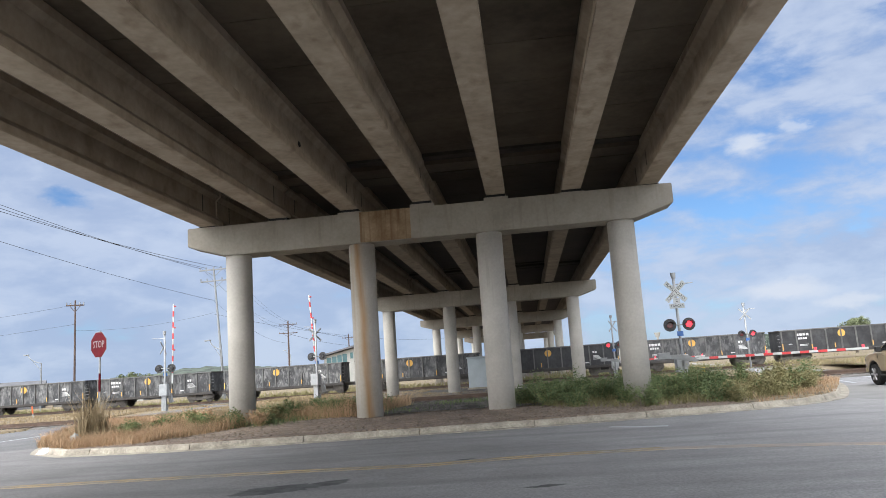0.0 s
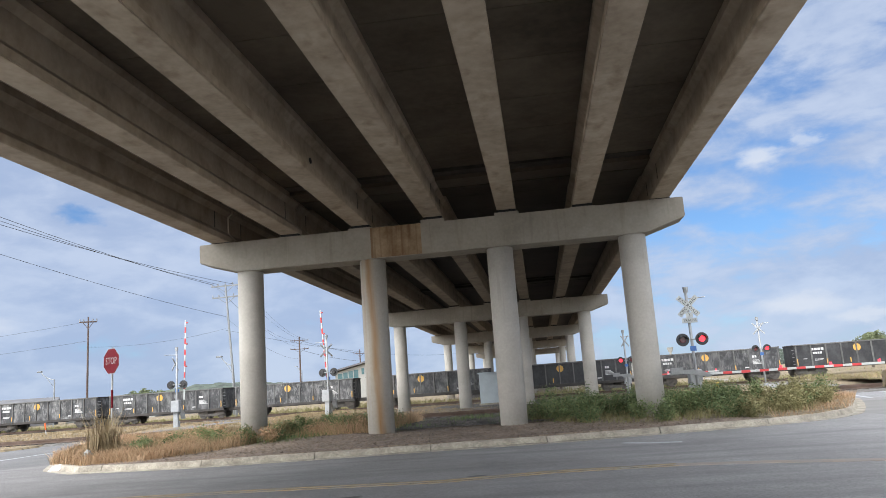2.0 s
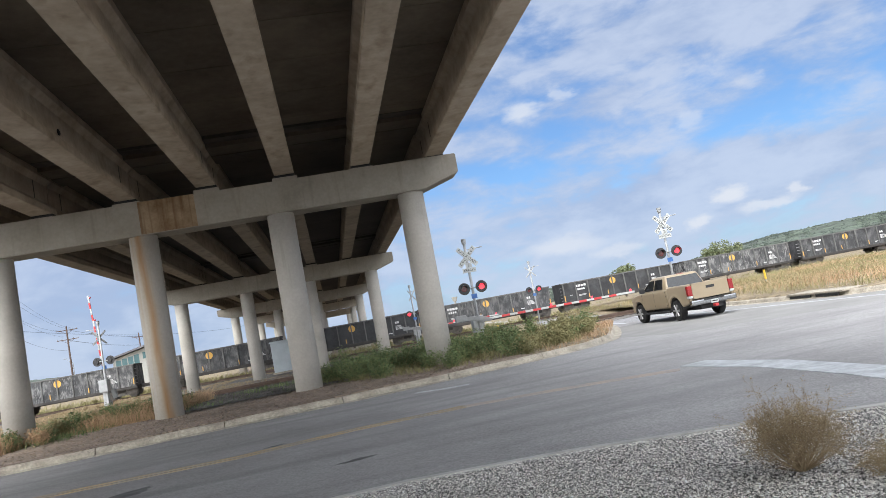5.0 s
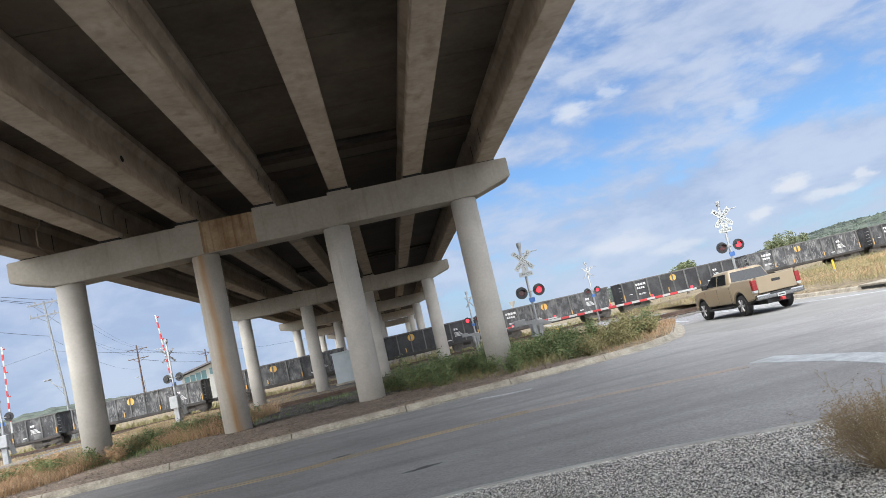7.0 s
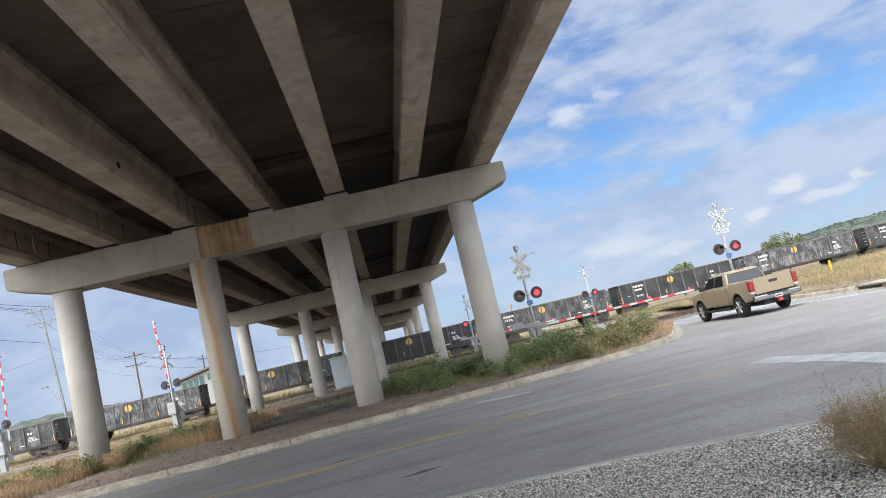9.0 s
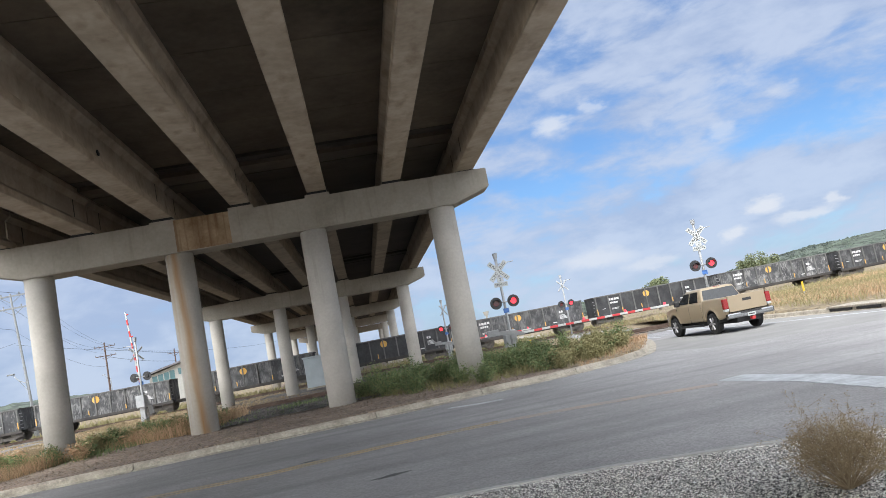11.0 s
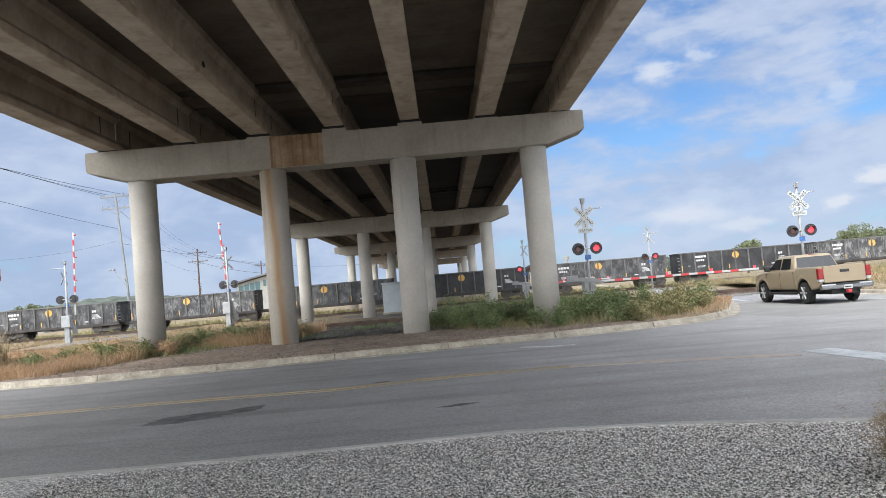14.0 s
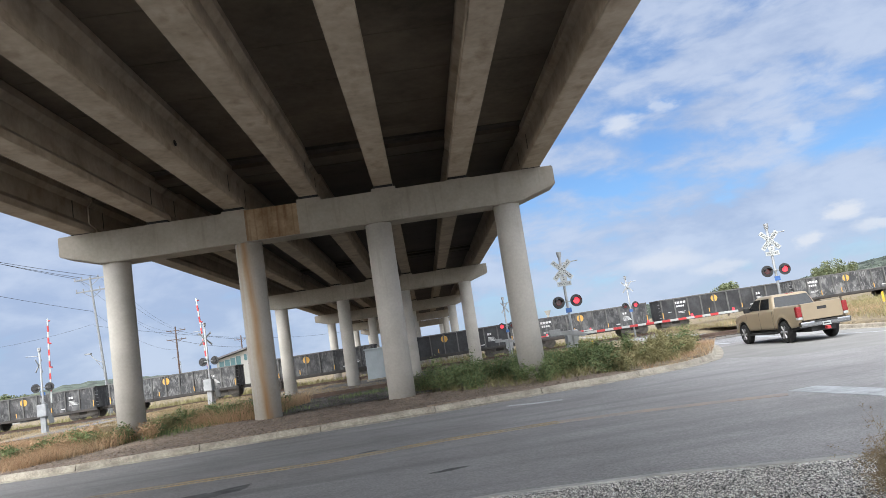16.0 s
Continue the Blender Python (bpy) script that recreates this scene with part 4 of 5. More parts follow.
# signal cabinet
c = thing("signal_cabinet", "pale blue-grey metal signal cabinet beside the track", "cabinet", m=pose(-3.75, 58.9, .12))
M_CAB = mat("cabinet_paint", (0.40, 0.45, 0.47), (0.5, 0.55, 0.57), 0.5, 1.5, 25, 0.05)
part("plinth", B(-1.1, 1.1, -.75, .75, -.2, .08), M_KERB, c)
part("body", B(-1.0, 1.0, -.65, .65, .08, 2.3, bevel=.03), M_CAB, c)
part("roof", B(-1.08, 1.08, -.73, .73, 2.3, 2.42, bevel=.03), M_CAB, c)
part("door", B(-.9, -.03, -.67, -.652, .18, 2.2, bevel=.008), M_CAB, c)
part("door", B(.03, .9, -.67, -.652, .18, 2.2, bevel=.008), M_CAB, c)

# kerb inlet
k = thing("drain_inlet", "kerb drain inlet with dark slots in concrete", "drain", m=pose(17.3, 24.9, 0, 0, 0, 90))
part("lid", B(-1.6, 1.6, -1.0, .03, .15, .22, bevel=.02), M_KERB, k)
for x0 in (-1.4, .15):
    part("slot", B(x0, x0 + 1.25, .0, .035, .05, .135), M_PAD, k)

# ================= pickup truck =================
M_PAINT = mat("tan_car_paint", (0.27, 0.212, 0.138), (0.31, 0.245, 0.16), 0.42, 1.2, 60, 0, coat=0.35)
M_GLASS = mat("tinted_glass", (0.012, 0.014, 0.016), (0.02, 0.023, 0.026), 0.08, 1, 30, 0, spec=.6)
M_CHROME = mat("chrome", (0.26, 0.265, 0.27), (0.33, 0.335, 0.34), 0.22, 2, 30, 0, metal=1.0)
M_TYRE = mat("tyre_rubber", (0.012, 0.012, 0.012), (0.03, 0.03, 0.03), 0.85, 3, 60, 0.3)
M_TAIL = mat("tail_lamp", (0.20, 0.008, 0.010), (0.28, 0.012, 0.014), 0.25, 3, 30, 0, coat=0.3)
M_ALLOY = mat("alloy", (0.30, 0.30, 0.305), (0.38, 0.38, 0.385), 0.4, 3, 30, 0, metal=0.5)
M_TRIM = mat("black_trim", (0.015, 0.015, 0.016), (0.03, 0.03, 0.03), 0.6, 3, 40, 0)


def arc(cy, cz, r, a0, a1, n=10):
    return [(cy + r * math.cos(radians(a0 + (a1 - a0) * k / n)), cz + r * math.sin(radians(a0 + (a1 - a0) * k / n))) for k in range(n + 1)]


def pickup(m):
    t = thing("pickup_truck", "tan crew-cab pickup truck with chrome rear bumper, waiting on the lane", "pickup truck", m=m)
    wb = 3.24
    def low(y):
        """Lower edge of the side: sill, and round the wheels."""
        for c in (0, wb):
            d = abs(y - c)
            if d < .51:
                return .42 + math.sqrt(.51 ** 2 - d * d)
        return .52 if y > -.6 else .52 + (-.6 - y) * .2

    def high(y):
        """Upper edge: bed rail, belt line, bonnet, nose."""
        if y < .6:
            return 1.335
        if y < 2.9:
            return 1.27 - .012 * (y - .6)
        return 1.242 - .16 * ((y - 2.9) / 1.27) ** 1.6

    def half(y, z):
        """Half the width at a height: rounded sill and shoulder, flared arches, narrowing nose."""
        x = .925 - .05 * max(0, (.75 - z) / .3) ** 2 - .022 * max(0, (z - .95) / .3) ** 2
        top = high(y) - z
        if top < .07:
            x -= .07 - math.sqrt(max(.07 ** 2 - (.07 - top) ** 2, 0))
        for c in (0, wb):
            r = math.hypot(y - c, z - .42)
            x += .032 * max(0, 1 - abs(r - .53) / .10)
        if y > 3.3:
            x *= 1 - .16 * ((y - 3.3) / .87) ** 2.4
        if y < -.9:
            x -= .05 * ((-.9 - y) / .2) ** 2
        return x

    def levels(y, n=15):
        z0, z1 = low(y), high(y)
        return [z0 + (z1 - z0) * (1 - (1 - k / n) ** 1.5) for k in range(n + 1)]

    def loft(rings):
        g = bmesh.new()
        vs = [[g.verts.new(p) for p in r] for r in rings]
        for p, q in zip(vs, vs[1:]):
            for k in range(len(p)):
                j = (k + 1) % len(p)
                g.faces.new((p[k], p[j], q[j], q[k]))
        g.faces.new(vs[0][::-1]); g.faces.new(vs[-1])
        bmesh.ops.recalc_face_normals(g, faces=g.faces)
        return g
    rings = []
    for k in range(61):
        y = .61 + (4.17 - .61) * k / 60
        zs = levels(y)
        right = [(half(y, z), y + (.05 * (1 - abs(z - .75)) if k == 60 else 0), z) for z in zs]
        top = [(half(y, zs[-1]) * (1 - 2 * q / 8), y, zs[-1] + .02 * (1 - (1 - 2 * q / 8) ** 2)) for q in range(1, 8)]
        rings.append(right + top + [(-x, yy, z) for x, yy, z in right[::-1]])
    body = part("body", loft(rings), M_PAINT, t, smooth=True)
    # greenhouse: rounded corners, leaning in towards the roof
    rings = []
    for z, hw, ya, yb, rad in ((1.22, .874, .655, 3.04, .10), (1.25, .872, .66, 3.02, .10), (1.74, .714, .86, 2.22, .10), (1.775, .69, .885, 2.16, .12), (1.80, .62, .95, 2.05, .16), (1.812, .4, 1.15, 1.85, .2)):
        ring = []
        for cx, cy, a0 in ((hw - rad, ya + rad, -90), (hw - rad, yb - rad, 0), (-hw + rad, yb - rad, 90), (-hw + rad, ya + rad, 180)):
            ring += [(cx + rad * math.cos(radians(a0 + 18 * q)), cy + rad * math.sin(radians(a0 + 18 * q)), z) for q in range(6)]
        rings.append(ring)
    part("roof", loft(rings), M_PAINT, t, smooth=True)

    def pane(name, a, b, c_, d, label=""):
        """A pane from four corners, 6 mm proud of the cab."""
        g = bmesh.new()
        pts = [Vector(p) for p in (a, b, c_, d)]
        nrm = (pts[1] - pts[0]).cross(pts[3] - pts[0]).normalized()
        mid = sum(pts, Vector()) / 4
        if nrm.dot(mid - Vector((0, 1.8, 1.4))) < 0:
            nrm = -nrm
        v0 = [g.verts.new(p + nrm * .012) for p in pts]
        v1 = [g.verts.new(p - nrm * .01) for p in pts]
        g.faces.new(v0); g.faces.new(v1[::-1])
        for k in range(4):
            g.faces.new((v0[k], v0[(k + 1) % 4], v1[(k + 1) % 4], v1[k]))
        bmesh.ops.recalc_face_normals(g, faces=g.faces)
        return part(name, g, M_GLASS, t, label)

    def side(s, y, u):     # a point on the cab's side: y along, u from belt (0) to roof (1)
        return (s * (.872 + u * (.716 - .872)), y, 1.25 + u * .49)
    for s in (-1, 1):
        pane("side_window", side(s, .98, .08), side(s, 1.72, .08), side(s, 1.70, .90), side(s, 1.08, .90))
        pane("side_window", side(s, 1.79, .08), side(s, 2.76, .08), side(s, 2.20, .90), side(s, 1.79, .90))
        part("mirror", B(s * .98 - .11, s * .98 + .11, 2.55, 2.68, 1.25, 1.45, bevel=.03), M_TRIM, t)
        for y in (1.62, 2.55):
            part("door_handle", B(s * .905 - .02, s * .905 + .02, y - .75 * .15 - .1, y, 1.10, 1.14, bevel=.008), M_PAINT, t)
        for y in (.72, 1.76, 2.86):
            part("door_gap", B(s * .921 - .004, s * .921 + .004, y - .006, y + .006, .52, 1.2), M_TRIM, t)
        part("running_board", B(s * .92 - .08, s * .92 + .08, .62, 2.66, .34, .42, bevel=.02), M_TRIM, t)
    pane("rear_window", (-.76, .682, 1.31), (.76, .682, 1.31), (.65, .842, 1.705), (-.65, .842, 1.705))
    pane("windscreen", (-.78, 2.95, 1.30), (.78, 2.95, 1.30), (.60, 2.30, 1.72), (-.60, 2.30, 1.72))
    # bed
    for s in (-1, 1):
        rings = []
        for k in range(36):
            y = -1.10 + 1.68 * k / 35
            zs = levels(y)
            rings.append([(s * half(y, z), y, z) for z in zs] + [(s * .80, y, 1.335), (s * .80, y, zs[0])])
        part("bed_side", loft(rings), M_PAINT, t, smooth=True)
        for y in (0, wb):
            o, i_ = arc(y, .42, .515, 180, 0, 14), arc(y, .42, .46, 180, 0, 14)
            part("wheel_liner", extrude(o + i_[::-1], min(s * .55, s * .90), max(s * .55, s * .90), "X"), M_TRIM, t)
        part("tail_lamp", B(s * .85 - .095, s * .85 + .095, -1.135, -.98, .88, 1.26, bevel=.03), M_TAIL, t, "red tail lamp")
        part("reversing_lamp", B(s * .85 - .085, s * .85 + .085, -1.13, -.98, .79, .875, bevel=.02), M_SIGNWHITE, t, "clear reversing lamp")
    part("roof_lamp", B(-.16, .16, .90, .96, 1.765, 1.80, bevel=.008), M_TAIL, t)
    part("bed_floor", B(-.80, .80, -1.0, .6, .72, .78), M_TRIM, t)
    tg = part("tailgate", B(-.75, .75, -1.12, -1.04, .74, 1.335, bevel=.02), M_PAINT, t)
    part("emblem", B(-.17, .17, -1.128, -1.121, 1.08, 1.18, bevel=.003), M_TRIM, tg, "dark plain badge")
    bp = part("rear_bumper", B(-.93, .93, -1.24, -1.06, .50, .70, bevel=.05), M_CHROME, t, "chrome rear bumper")
    part("bumper_step", B(-.42, .42, -1.245, -1.08, .64, .705, bevel=.01), M_TRIM, bp)
    lp = part("licence_plate", B(-.155, .155, -1.255, -1.246, .50, .63, bevel=.003), M_SIGNWHITE, bp)
    part("plate_bar", B(-.11, .11, -1.2585, -1.2555, .545, .585), M_BLACK, lp)
    part("hitch", B(-.05, .09, -1.32, -1.15, .36, .47, bevel=.02), M_RED, t, "red tow hitch cover")
    part("chassis", B(-.45, .45, -1.0, 3.9, .32, .5), M_TRIM, t)
    part("front_bumper", B(-.82, .82, 4.02, 4.22, .46, .66, bevel=.05), M_PAINT, t)
    for s in (-1, 1):
        part("headlight", B(s * .66 - .15, s * .66 + .15, 3.98, 4.165, .84, .98, bevel=.03), M_CHROME, t)
        for y in (0, wb):
            x0, x1 = sorted((s * .70, s * .93))
            w = part("wheel", B(-.01, .01, -.01, .01, -.01, .01), M_TRIM, t, m=pose(s * .815, y, .40))
            bm = R((-.12, 0, 0), (.12, 0, 0), .40, seg=32)
            bmesh.ops.bevel(bm, geom=[e for e in bm.edges if abs(e.verts[0].co.x - e.verts[1].co.x) < 1e-4], offset=.03, segments=2, affect="EDGES")
            part("tyre", bm, M_TYRE, w)
            rm = R((s * .119, 0, 0), (s * .126, 0, 0), .25, seg=24)
            rim = part("rim", rm, M_TRIM, w)
            sp = bmesh.new()
            for k in range(6):
                a = k * math.tau / 6
                rod(sp, (s * .13, .04 * math.cos(a), .04 * math.sin(a)), (s * .128, .22 * math.cos(a), .24 * math.sin(a)), .028, .042, 6)
            rod(sp, (s * .12, 0, 0), (s * .14, 0, 0), .06, seg=12)
            part("alloy_star", sp, M_ALLOY, w, "bright alloy spokes")
    return t


pickup(pose(14.05, 27.25, .006, 0, 0, 1.5))

# ================= poles and wires =================
M_WOODPOLE = mat("weathered_pole", (0.06, 0.04, 0.032), (0.11, 0.075, 0.06), 0.9, 2, 25, 0.4)
M_GREYPOLE = mat("grey_pole", (0.17, 0.18, 0.185), (0.25, 0.26, 0.265), 0.7, 2, 25, 0.1)
M_WIRE = mat("cable", (0.03, 0.03, 0.032), (0.05, 0.05, 0.05), 0.7, 2, 25, 0)


def utility_pole(x, y, top, material, arms, label, turn=0.0, r=.16, wide=1.2):
    p = thing("utility_pole", label, "utility pole", "utility poles", m=pose(x, y, 0, 0, 0, turn))
    part("pole", R((0, 0, -.5), (0, 0, top), r, r * .6, 12), material, p)
    for dz in arms:
        a = part("crossarm", B(-wide, wide, -.07, .07, top - dz - .07, top - dz + .07), material, p)
        for q in (-1, -.55, .55, 1):
            part("insulator", R((q * wide * .95, 0, top - dz + .07), (q * wide * .95, 0, top - dz + .32), .06, seg=8), M_GREYPOLE, a)
        for q in (-1, 1):
            part("brace", R((q * wide * .6, -.05, top - dz - .05), (0, -.05, top - dz - .75), .03, seg=6), material, a)
    return p


utility_pole(-48.4, 75.9, 11.9, M_WOODPOLE, (.55,), "brown timber utility pole behind the train", 20, .13, .9)
pole_b = utility_pole(-32.6, 78.1, 14.6, M_GREYPOLE, (.25, 1.5), "tall leaning grey utility pole with crossarms and insulators", 20, .15, 1.5)
pole_b.matrix_basis = pose(-32.6, 78.1, 0, 0, -4, 0) @ pose(0, 0, 0, 0, 0, 20)
utility_pole(-49.5, 152.2, 14.1, M_WOODPOLE, (.8, 2.6), "distant timber utility pole with two crossarms", 10, .22, 1.9)
utility_pole(-44.5, 184.7, 12.3, M_WOODPOLE, (1.0,), "far timber utility pole", 10, .22, 1.6)
utility_pole(-15.0, 170.0, 9.6, M_WOODPOLE, (.6,), "far timber utility pole", 0, .2, 1.3)


def wire(a, b, sag, r=.012):
    cu = bpy.data.curves.new("wire", "CURVE")
    cu.dimensions, cu.bevel_depth, cu.bevel_resolution = "3D", r, 0
    sp = cu.splines.new("POLY")
    n = 20
    sp.points.add(n)
    a, b = Vector(a), Vector(b)
    for k in range(n + 1):
        t = k / n
        p = a.lerp(b, t)
        sp.points[k].co = (p.x, p.y, p.z - 4 * sag * t * (1 - t), 1)
    cu.materials.append(M_WIRE)
    return tagged(new("overhead_wire", cu), "thin dark overhead wire between poles", "wire", "overhead wires")


for k, (dx, z) in enumerate(((-1.45, 17.32), (-.8, 16.78), (.8, 16.07))):
    wire((-45.6, 13.0, 2 * z - 11.5), (-33.6 + dx * .94, 78.1 + dx * .34, 14.5), 1.5, .02)
wire((-45.2, 13.0, 19.74), (-33.6, 78.1, 10.9), 1.2, .017)
for dx, dz in ((-1.45, 14.6), (.8, 14.6), (1.45, 14.6), (0, 13.2), (0, 10.8)):
    wire((-33.6 + dx, 78.1, dz), (-49.5 + dx, 152.2, dz - 1.2 if dz > 11 else 9.5), 1.2, .014)
for dz in (.2, 2.3):
    wire((-48.4, 75.9, 11.6 - dz), (-90, 66, 9.0 - dz * .6), .8, .012)
wire((-48.4, 75.9, 8.6), (-33.6, 78.1, 9.6), .5, .01)
for dz in (11.4, 13.4):
    wire((-49.5, 152.2, dz), (-44.5, 184.7, dz - 2), .4, .03)
wire((-33.6, 78.1, 9.4), (-15.0, 170, 9.0), 1.6, .015)


def street_lamp(x, y, h, reach, turn, label):
    t = thing("street_lamp", label, "street lamp", "street lamps", m=pose(x, y, 0, 0, 0, turn))
    part("pole", R((0, 0, -.3), (0, 0, h - 1.1), .1, .07, 12), M_GREYPOLE, t)
    bm = bmesh.new()
    pts = [(-(reach) * math.sin(radians(90 * k / 6)), 0, h - 1.1 + 1.1 * (1 - math.cos(radians(90 * k / 6)) ** 1.0) ** .7) for k in range(7)]
    for a, b in zip(pts, pts[1:]):
        rod(bm, a, b, .045, seg=8)
    part("arm", bm, M_GREYPOLE, t)
    part("brace", R((0, 0, h - 2.0), pts[3], .03, seg=6), M_GREYPOLE, t)
    part("lamp_head", B(-reach - .7, -reach + .05, -.14, .14, h - .07, h + .08, bevel=.04), M_GREYPOLE, t)


street_lamp(-56.7, 82.4, 6.8, 2.4, -20, "grey street lamp with a curved arm")
street_lamp(-32.75, 77.7, 6.6, 1.6, -20, "grey street lamp beside the leaning pole")
street_lamp(-57.5, 178.0, 9.0, 1.4, -20, "far grey street lamp with a short arm")

# ================= buildings and distance =================
M_WALLP = mat("pale_wall", (0.27, 0.265, 0.24), (0.36, 0.355, 0.33), 0.85, .4, 8, 0.1)
M_ROOFG = mat("grey_roof", (0.085, 0.085, 0.09), (0.14, 0.14, 0.145), 0.8, .5, 8, 0.1)
M_TEAL = mat("teal_glazing", (0.045, 0.10, 0.11), (0.08, 0.16, 0.17), 0.15, .8, 8, 0)


def shed_building():
    t = thing("office_building", "pale building with teal windows and a sloping roof", "building", m=pose(-36.9, 147, 0, 0, 0, 12))
    part("wall", extrude([(-3.6, -.2), (3.3, -.2), (3.3, 7.5), (-3.6, 5.9)], 0, 14), M_WALLP, t)
    part("roof", extrude([(-4.6, 5.85), (3.9, 7.75), (3.9, 8.1), (-4.6, 6.15)], -1, 15), M_ROOFG, t)
    for k in range(4):
        w = part("window", B(-3.1 + k * 1.05, -2.2 + k * 1.05, -.06, .02, 4.4, 5.6 + k * .2), M_TEAL, t)
        part("frame", B(-2.2 + k * 1.05, -2.05 + k * 1.05, -.08, .02, 4.3, 5.8 + k * .2), M_WALLP, w)
    for k in range(2):
        part("window", B(1.6 + k * .8, 2.1 + k * .8, -.06, .02, 5.2, 6.4), M_TEAL, t)


shed_building()


def house(x, y, w, d, h, pitch, turn, pale):
    t = thing("far_house", "low pale house with a grey gabled roof" if pale else "low grey house with a gabled roof", "house", "far houses", m=pose(x, y, 0, 0, 0, turn))
    part("wall", B(-w / 2, w / 2, -d / 2, d / 2, -.2, h), M_WALLP if pale else M_ROOFG, t)
    rf = extrude([(-d / 2 - .4, h - .05), (d / 2 + .4, h - .05), (0, h + pitch)], -w / 2 - .4, w / 2 + .4, "X")
    part("roof", rf, M_ROOFG, t)
    for k in (-.3, 0, .3):
        part("window", B(w * k - .5, w * k + .5, -d / 2 - .04, -d / 2 + .02, 1.0, 2.2), M_TEAL, t)


for x, y, w, d, h, p_, tn, pale in ((-104, 116, 14, 9, 2.9, 1.5, 25, 1), (-90, 121, 12, 9, 3.0, 1.7, 30, 0), (-79, 133, 15, 9, 2.7, 1.5, 20, 1), (-70, 146, 13, 9, 2.8, 1.6, 25, 0), (30, 190, 18, 10, 4.0, 1.0, 0, 1)):
    house(x, y, w, d, h, p_, tn, pale)

tw = thing("water_tower", "small pale water tower far behind the train", "water tower", m=pose(49.8, 295.8, 0))
part("stem", R((0, 0, -.3), (0, 0, 8.6), .5, .4, 12), M_WALLP, tw)
bm = R((0, 0, 8.5), (0, 0, 10.2), .7, 1.3, 16)
part("tank", bm, M_WALLP, tw)

M_HILL = mat("wooded_hill", (0.024, 0.034, 0.03), (0.06, 0.075, 0.055), 0.95, .02, .2, 0, speckle=.12, amp=.5, per_island=0.9)


def hill(name, pts, y_back, label):
    """A long wooded ridge: plan points with the ridge's height, falling away to both sides."""
    bm = bmesh.new()
    rows = []
    n = 420
    for k in range(n + 1):
        s = k / n * (len(pts) - 1)
        i = min(int(s), len(pts) - 2)
        f = s - i
        x, y, h = (a + (b - a) * f for a, b in zip(pts[i], pts[i + 1]))
        h += 2.2 * noise.noise(Vector((x * .02, y * .02, 0))) + 1.2 * noise.noise(Vector((x * .11, y * .11, 5)))
        d = Vector((x, y)).normalized()
        rows.append([bm.verts.new((x + d.x * o, y + d.y * o, max(z, -1))) for o, z in [(-220 + 20 * j, -1 + (h + 1) * math.sin(j / 11 * math.pi / 2) + (1.3 * noise.noise(Vector((x * .09, y * .09, j * 1.7))) if j else 0)) for j in range(12)] + [(120, h * .6), (260, -1)]])
    for a, b in zip(rows, rows[1:]):
        for j in range(13):
            bm.faces.new((a[j], a[j + 1], b[j + 1], b[j]))
    bmesh.ops.recalc_face_normals(bm, faces=bm.faces)
    return setting(name, bm, M_HILL, label, "hill", True)


hill("backdrop_hill_1", [(60, 930, -1), (258, 862, 15), (346, 831, 13), (405, 803, 15), (440, 785, 21), (490, 755, 26), (540, 715, 27), (585, 684, 27), (700, 580, 30), (900, 300, 30)], 0, "low wooded hill on the horizon")
hill("backdrop_hill_2", [(-900, 300, 8), (-620, 640, 12), (-459, 774, 15), (-380, 817, 23), (-312, 844, 20), (-200, 880, 10), (-100, 900, 6), (60, 930, 5)], 0, "faint low ridge on the horizon")

M_LEAF = mat("tree_leaves", (0.08, 0.10, 0.048), (0.19, 0.215, 0.115), 0.8, .6, 6, 0, per_island=.8)
M_BARK = mat("bark", (0.07, 0.055, 0.045), (0.14, 0.115, 0.09), 0.95, 2, 20, 0.5)


def leaves_mesh(name, blobs, count, size, material, seed):
    rng = np.random.default_rng(seed)
    V, F = [], []
    for k in range(count):
        bx, by, bz, br = blobs[rng.integers(len(blobs))]
        d = rng.normal(size=3); d /= np.linalg.norm(d)
        c = np.array((bx, by, bz)) + d * br * (rng.random() ** .45)
        u = rng.normal(size=3); u /= np.linalg.norm(u)
        w = np.cross(u, rng.normal(size=3)); w /= np.linalg.norm(w)
        s = size * (.6 + .8 * rng.random())
        i = len(V)
        V += [c - u * s, c + w * s * .5, c + u * s, c - w * s * .5]
        F.append((i, i + 1, i + 2, i + 3))
    me = bpy.data.meshes.new(name)
    me.from_pydata([tuple(v) for v in V], [], F)
    me.materials.append(material)
    return me


def tree(x, y, h, spread, seed):
    rng = random.Random(seed)
    t = thing("tree", "round-crowned green tree beyond the railway", "tree", "far trees", m=pose(x, y, 0))
    bm = R((0, 0, -.3), (0, 0, h * .45), .22, .14, 10)
    blobs = []
    for k in range(16):
        a, r = rng.random() * math.tau, spread * (.25 + .6 * rng.random())
        z = h * (.42 + .45 * rng.random() * (1 - .3 * r / spread))
        p = (r * math.cos(a), r * math.sin(a), z)
        rod(bm, (0, 0, h * (.25 + .2 * rng.random())), p, .07, .02, 6)
        blobs.append((*p, spread * (.22 + .18 * rng.random())))
    part("trunk", bm, M_BARK, t)
    part("crown", leaves_mesh("crown", blobs, 5200, .17, M_LEAF, seed), None, t)


tree(49.5, 120.5, 5.9, 2.7, 3)
tree(74.0, 130.5, 7.2, 3.8, 4)
for k, (x, y, h) in enumerate(((88, 136, 4.6), (-84, 150, 6.0), (-88, 153, 5.4), (-79, 150, 5.6), (3, 120, 4.6), (12, 150, 4.0))):
    tree(x, y, h, h * .5, 10 + k)

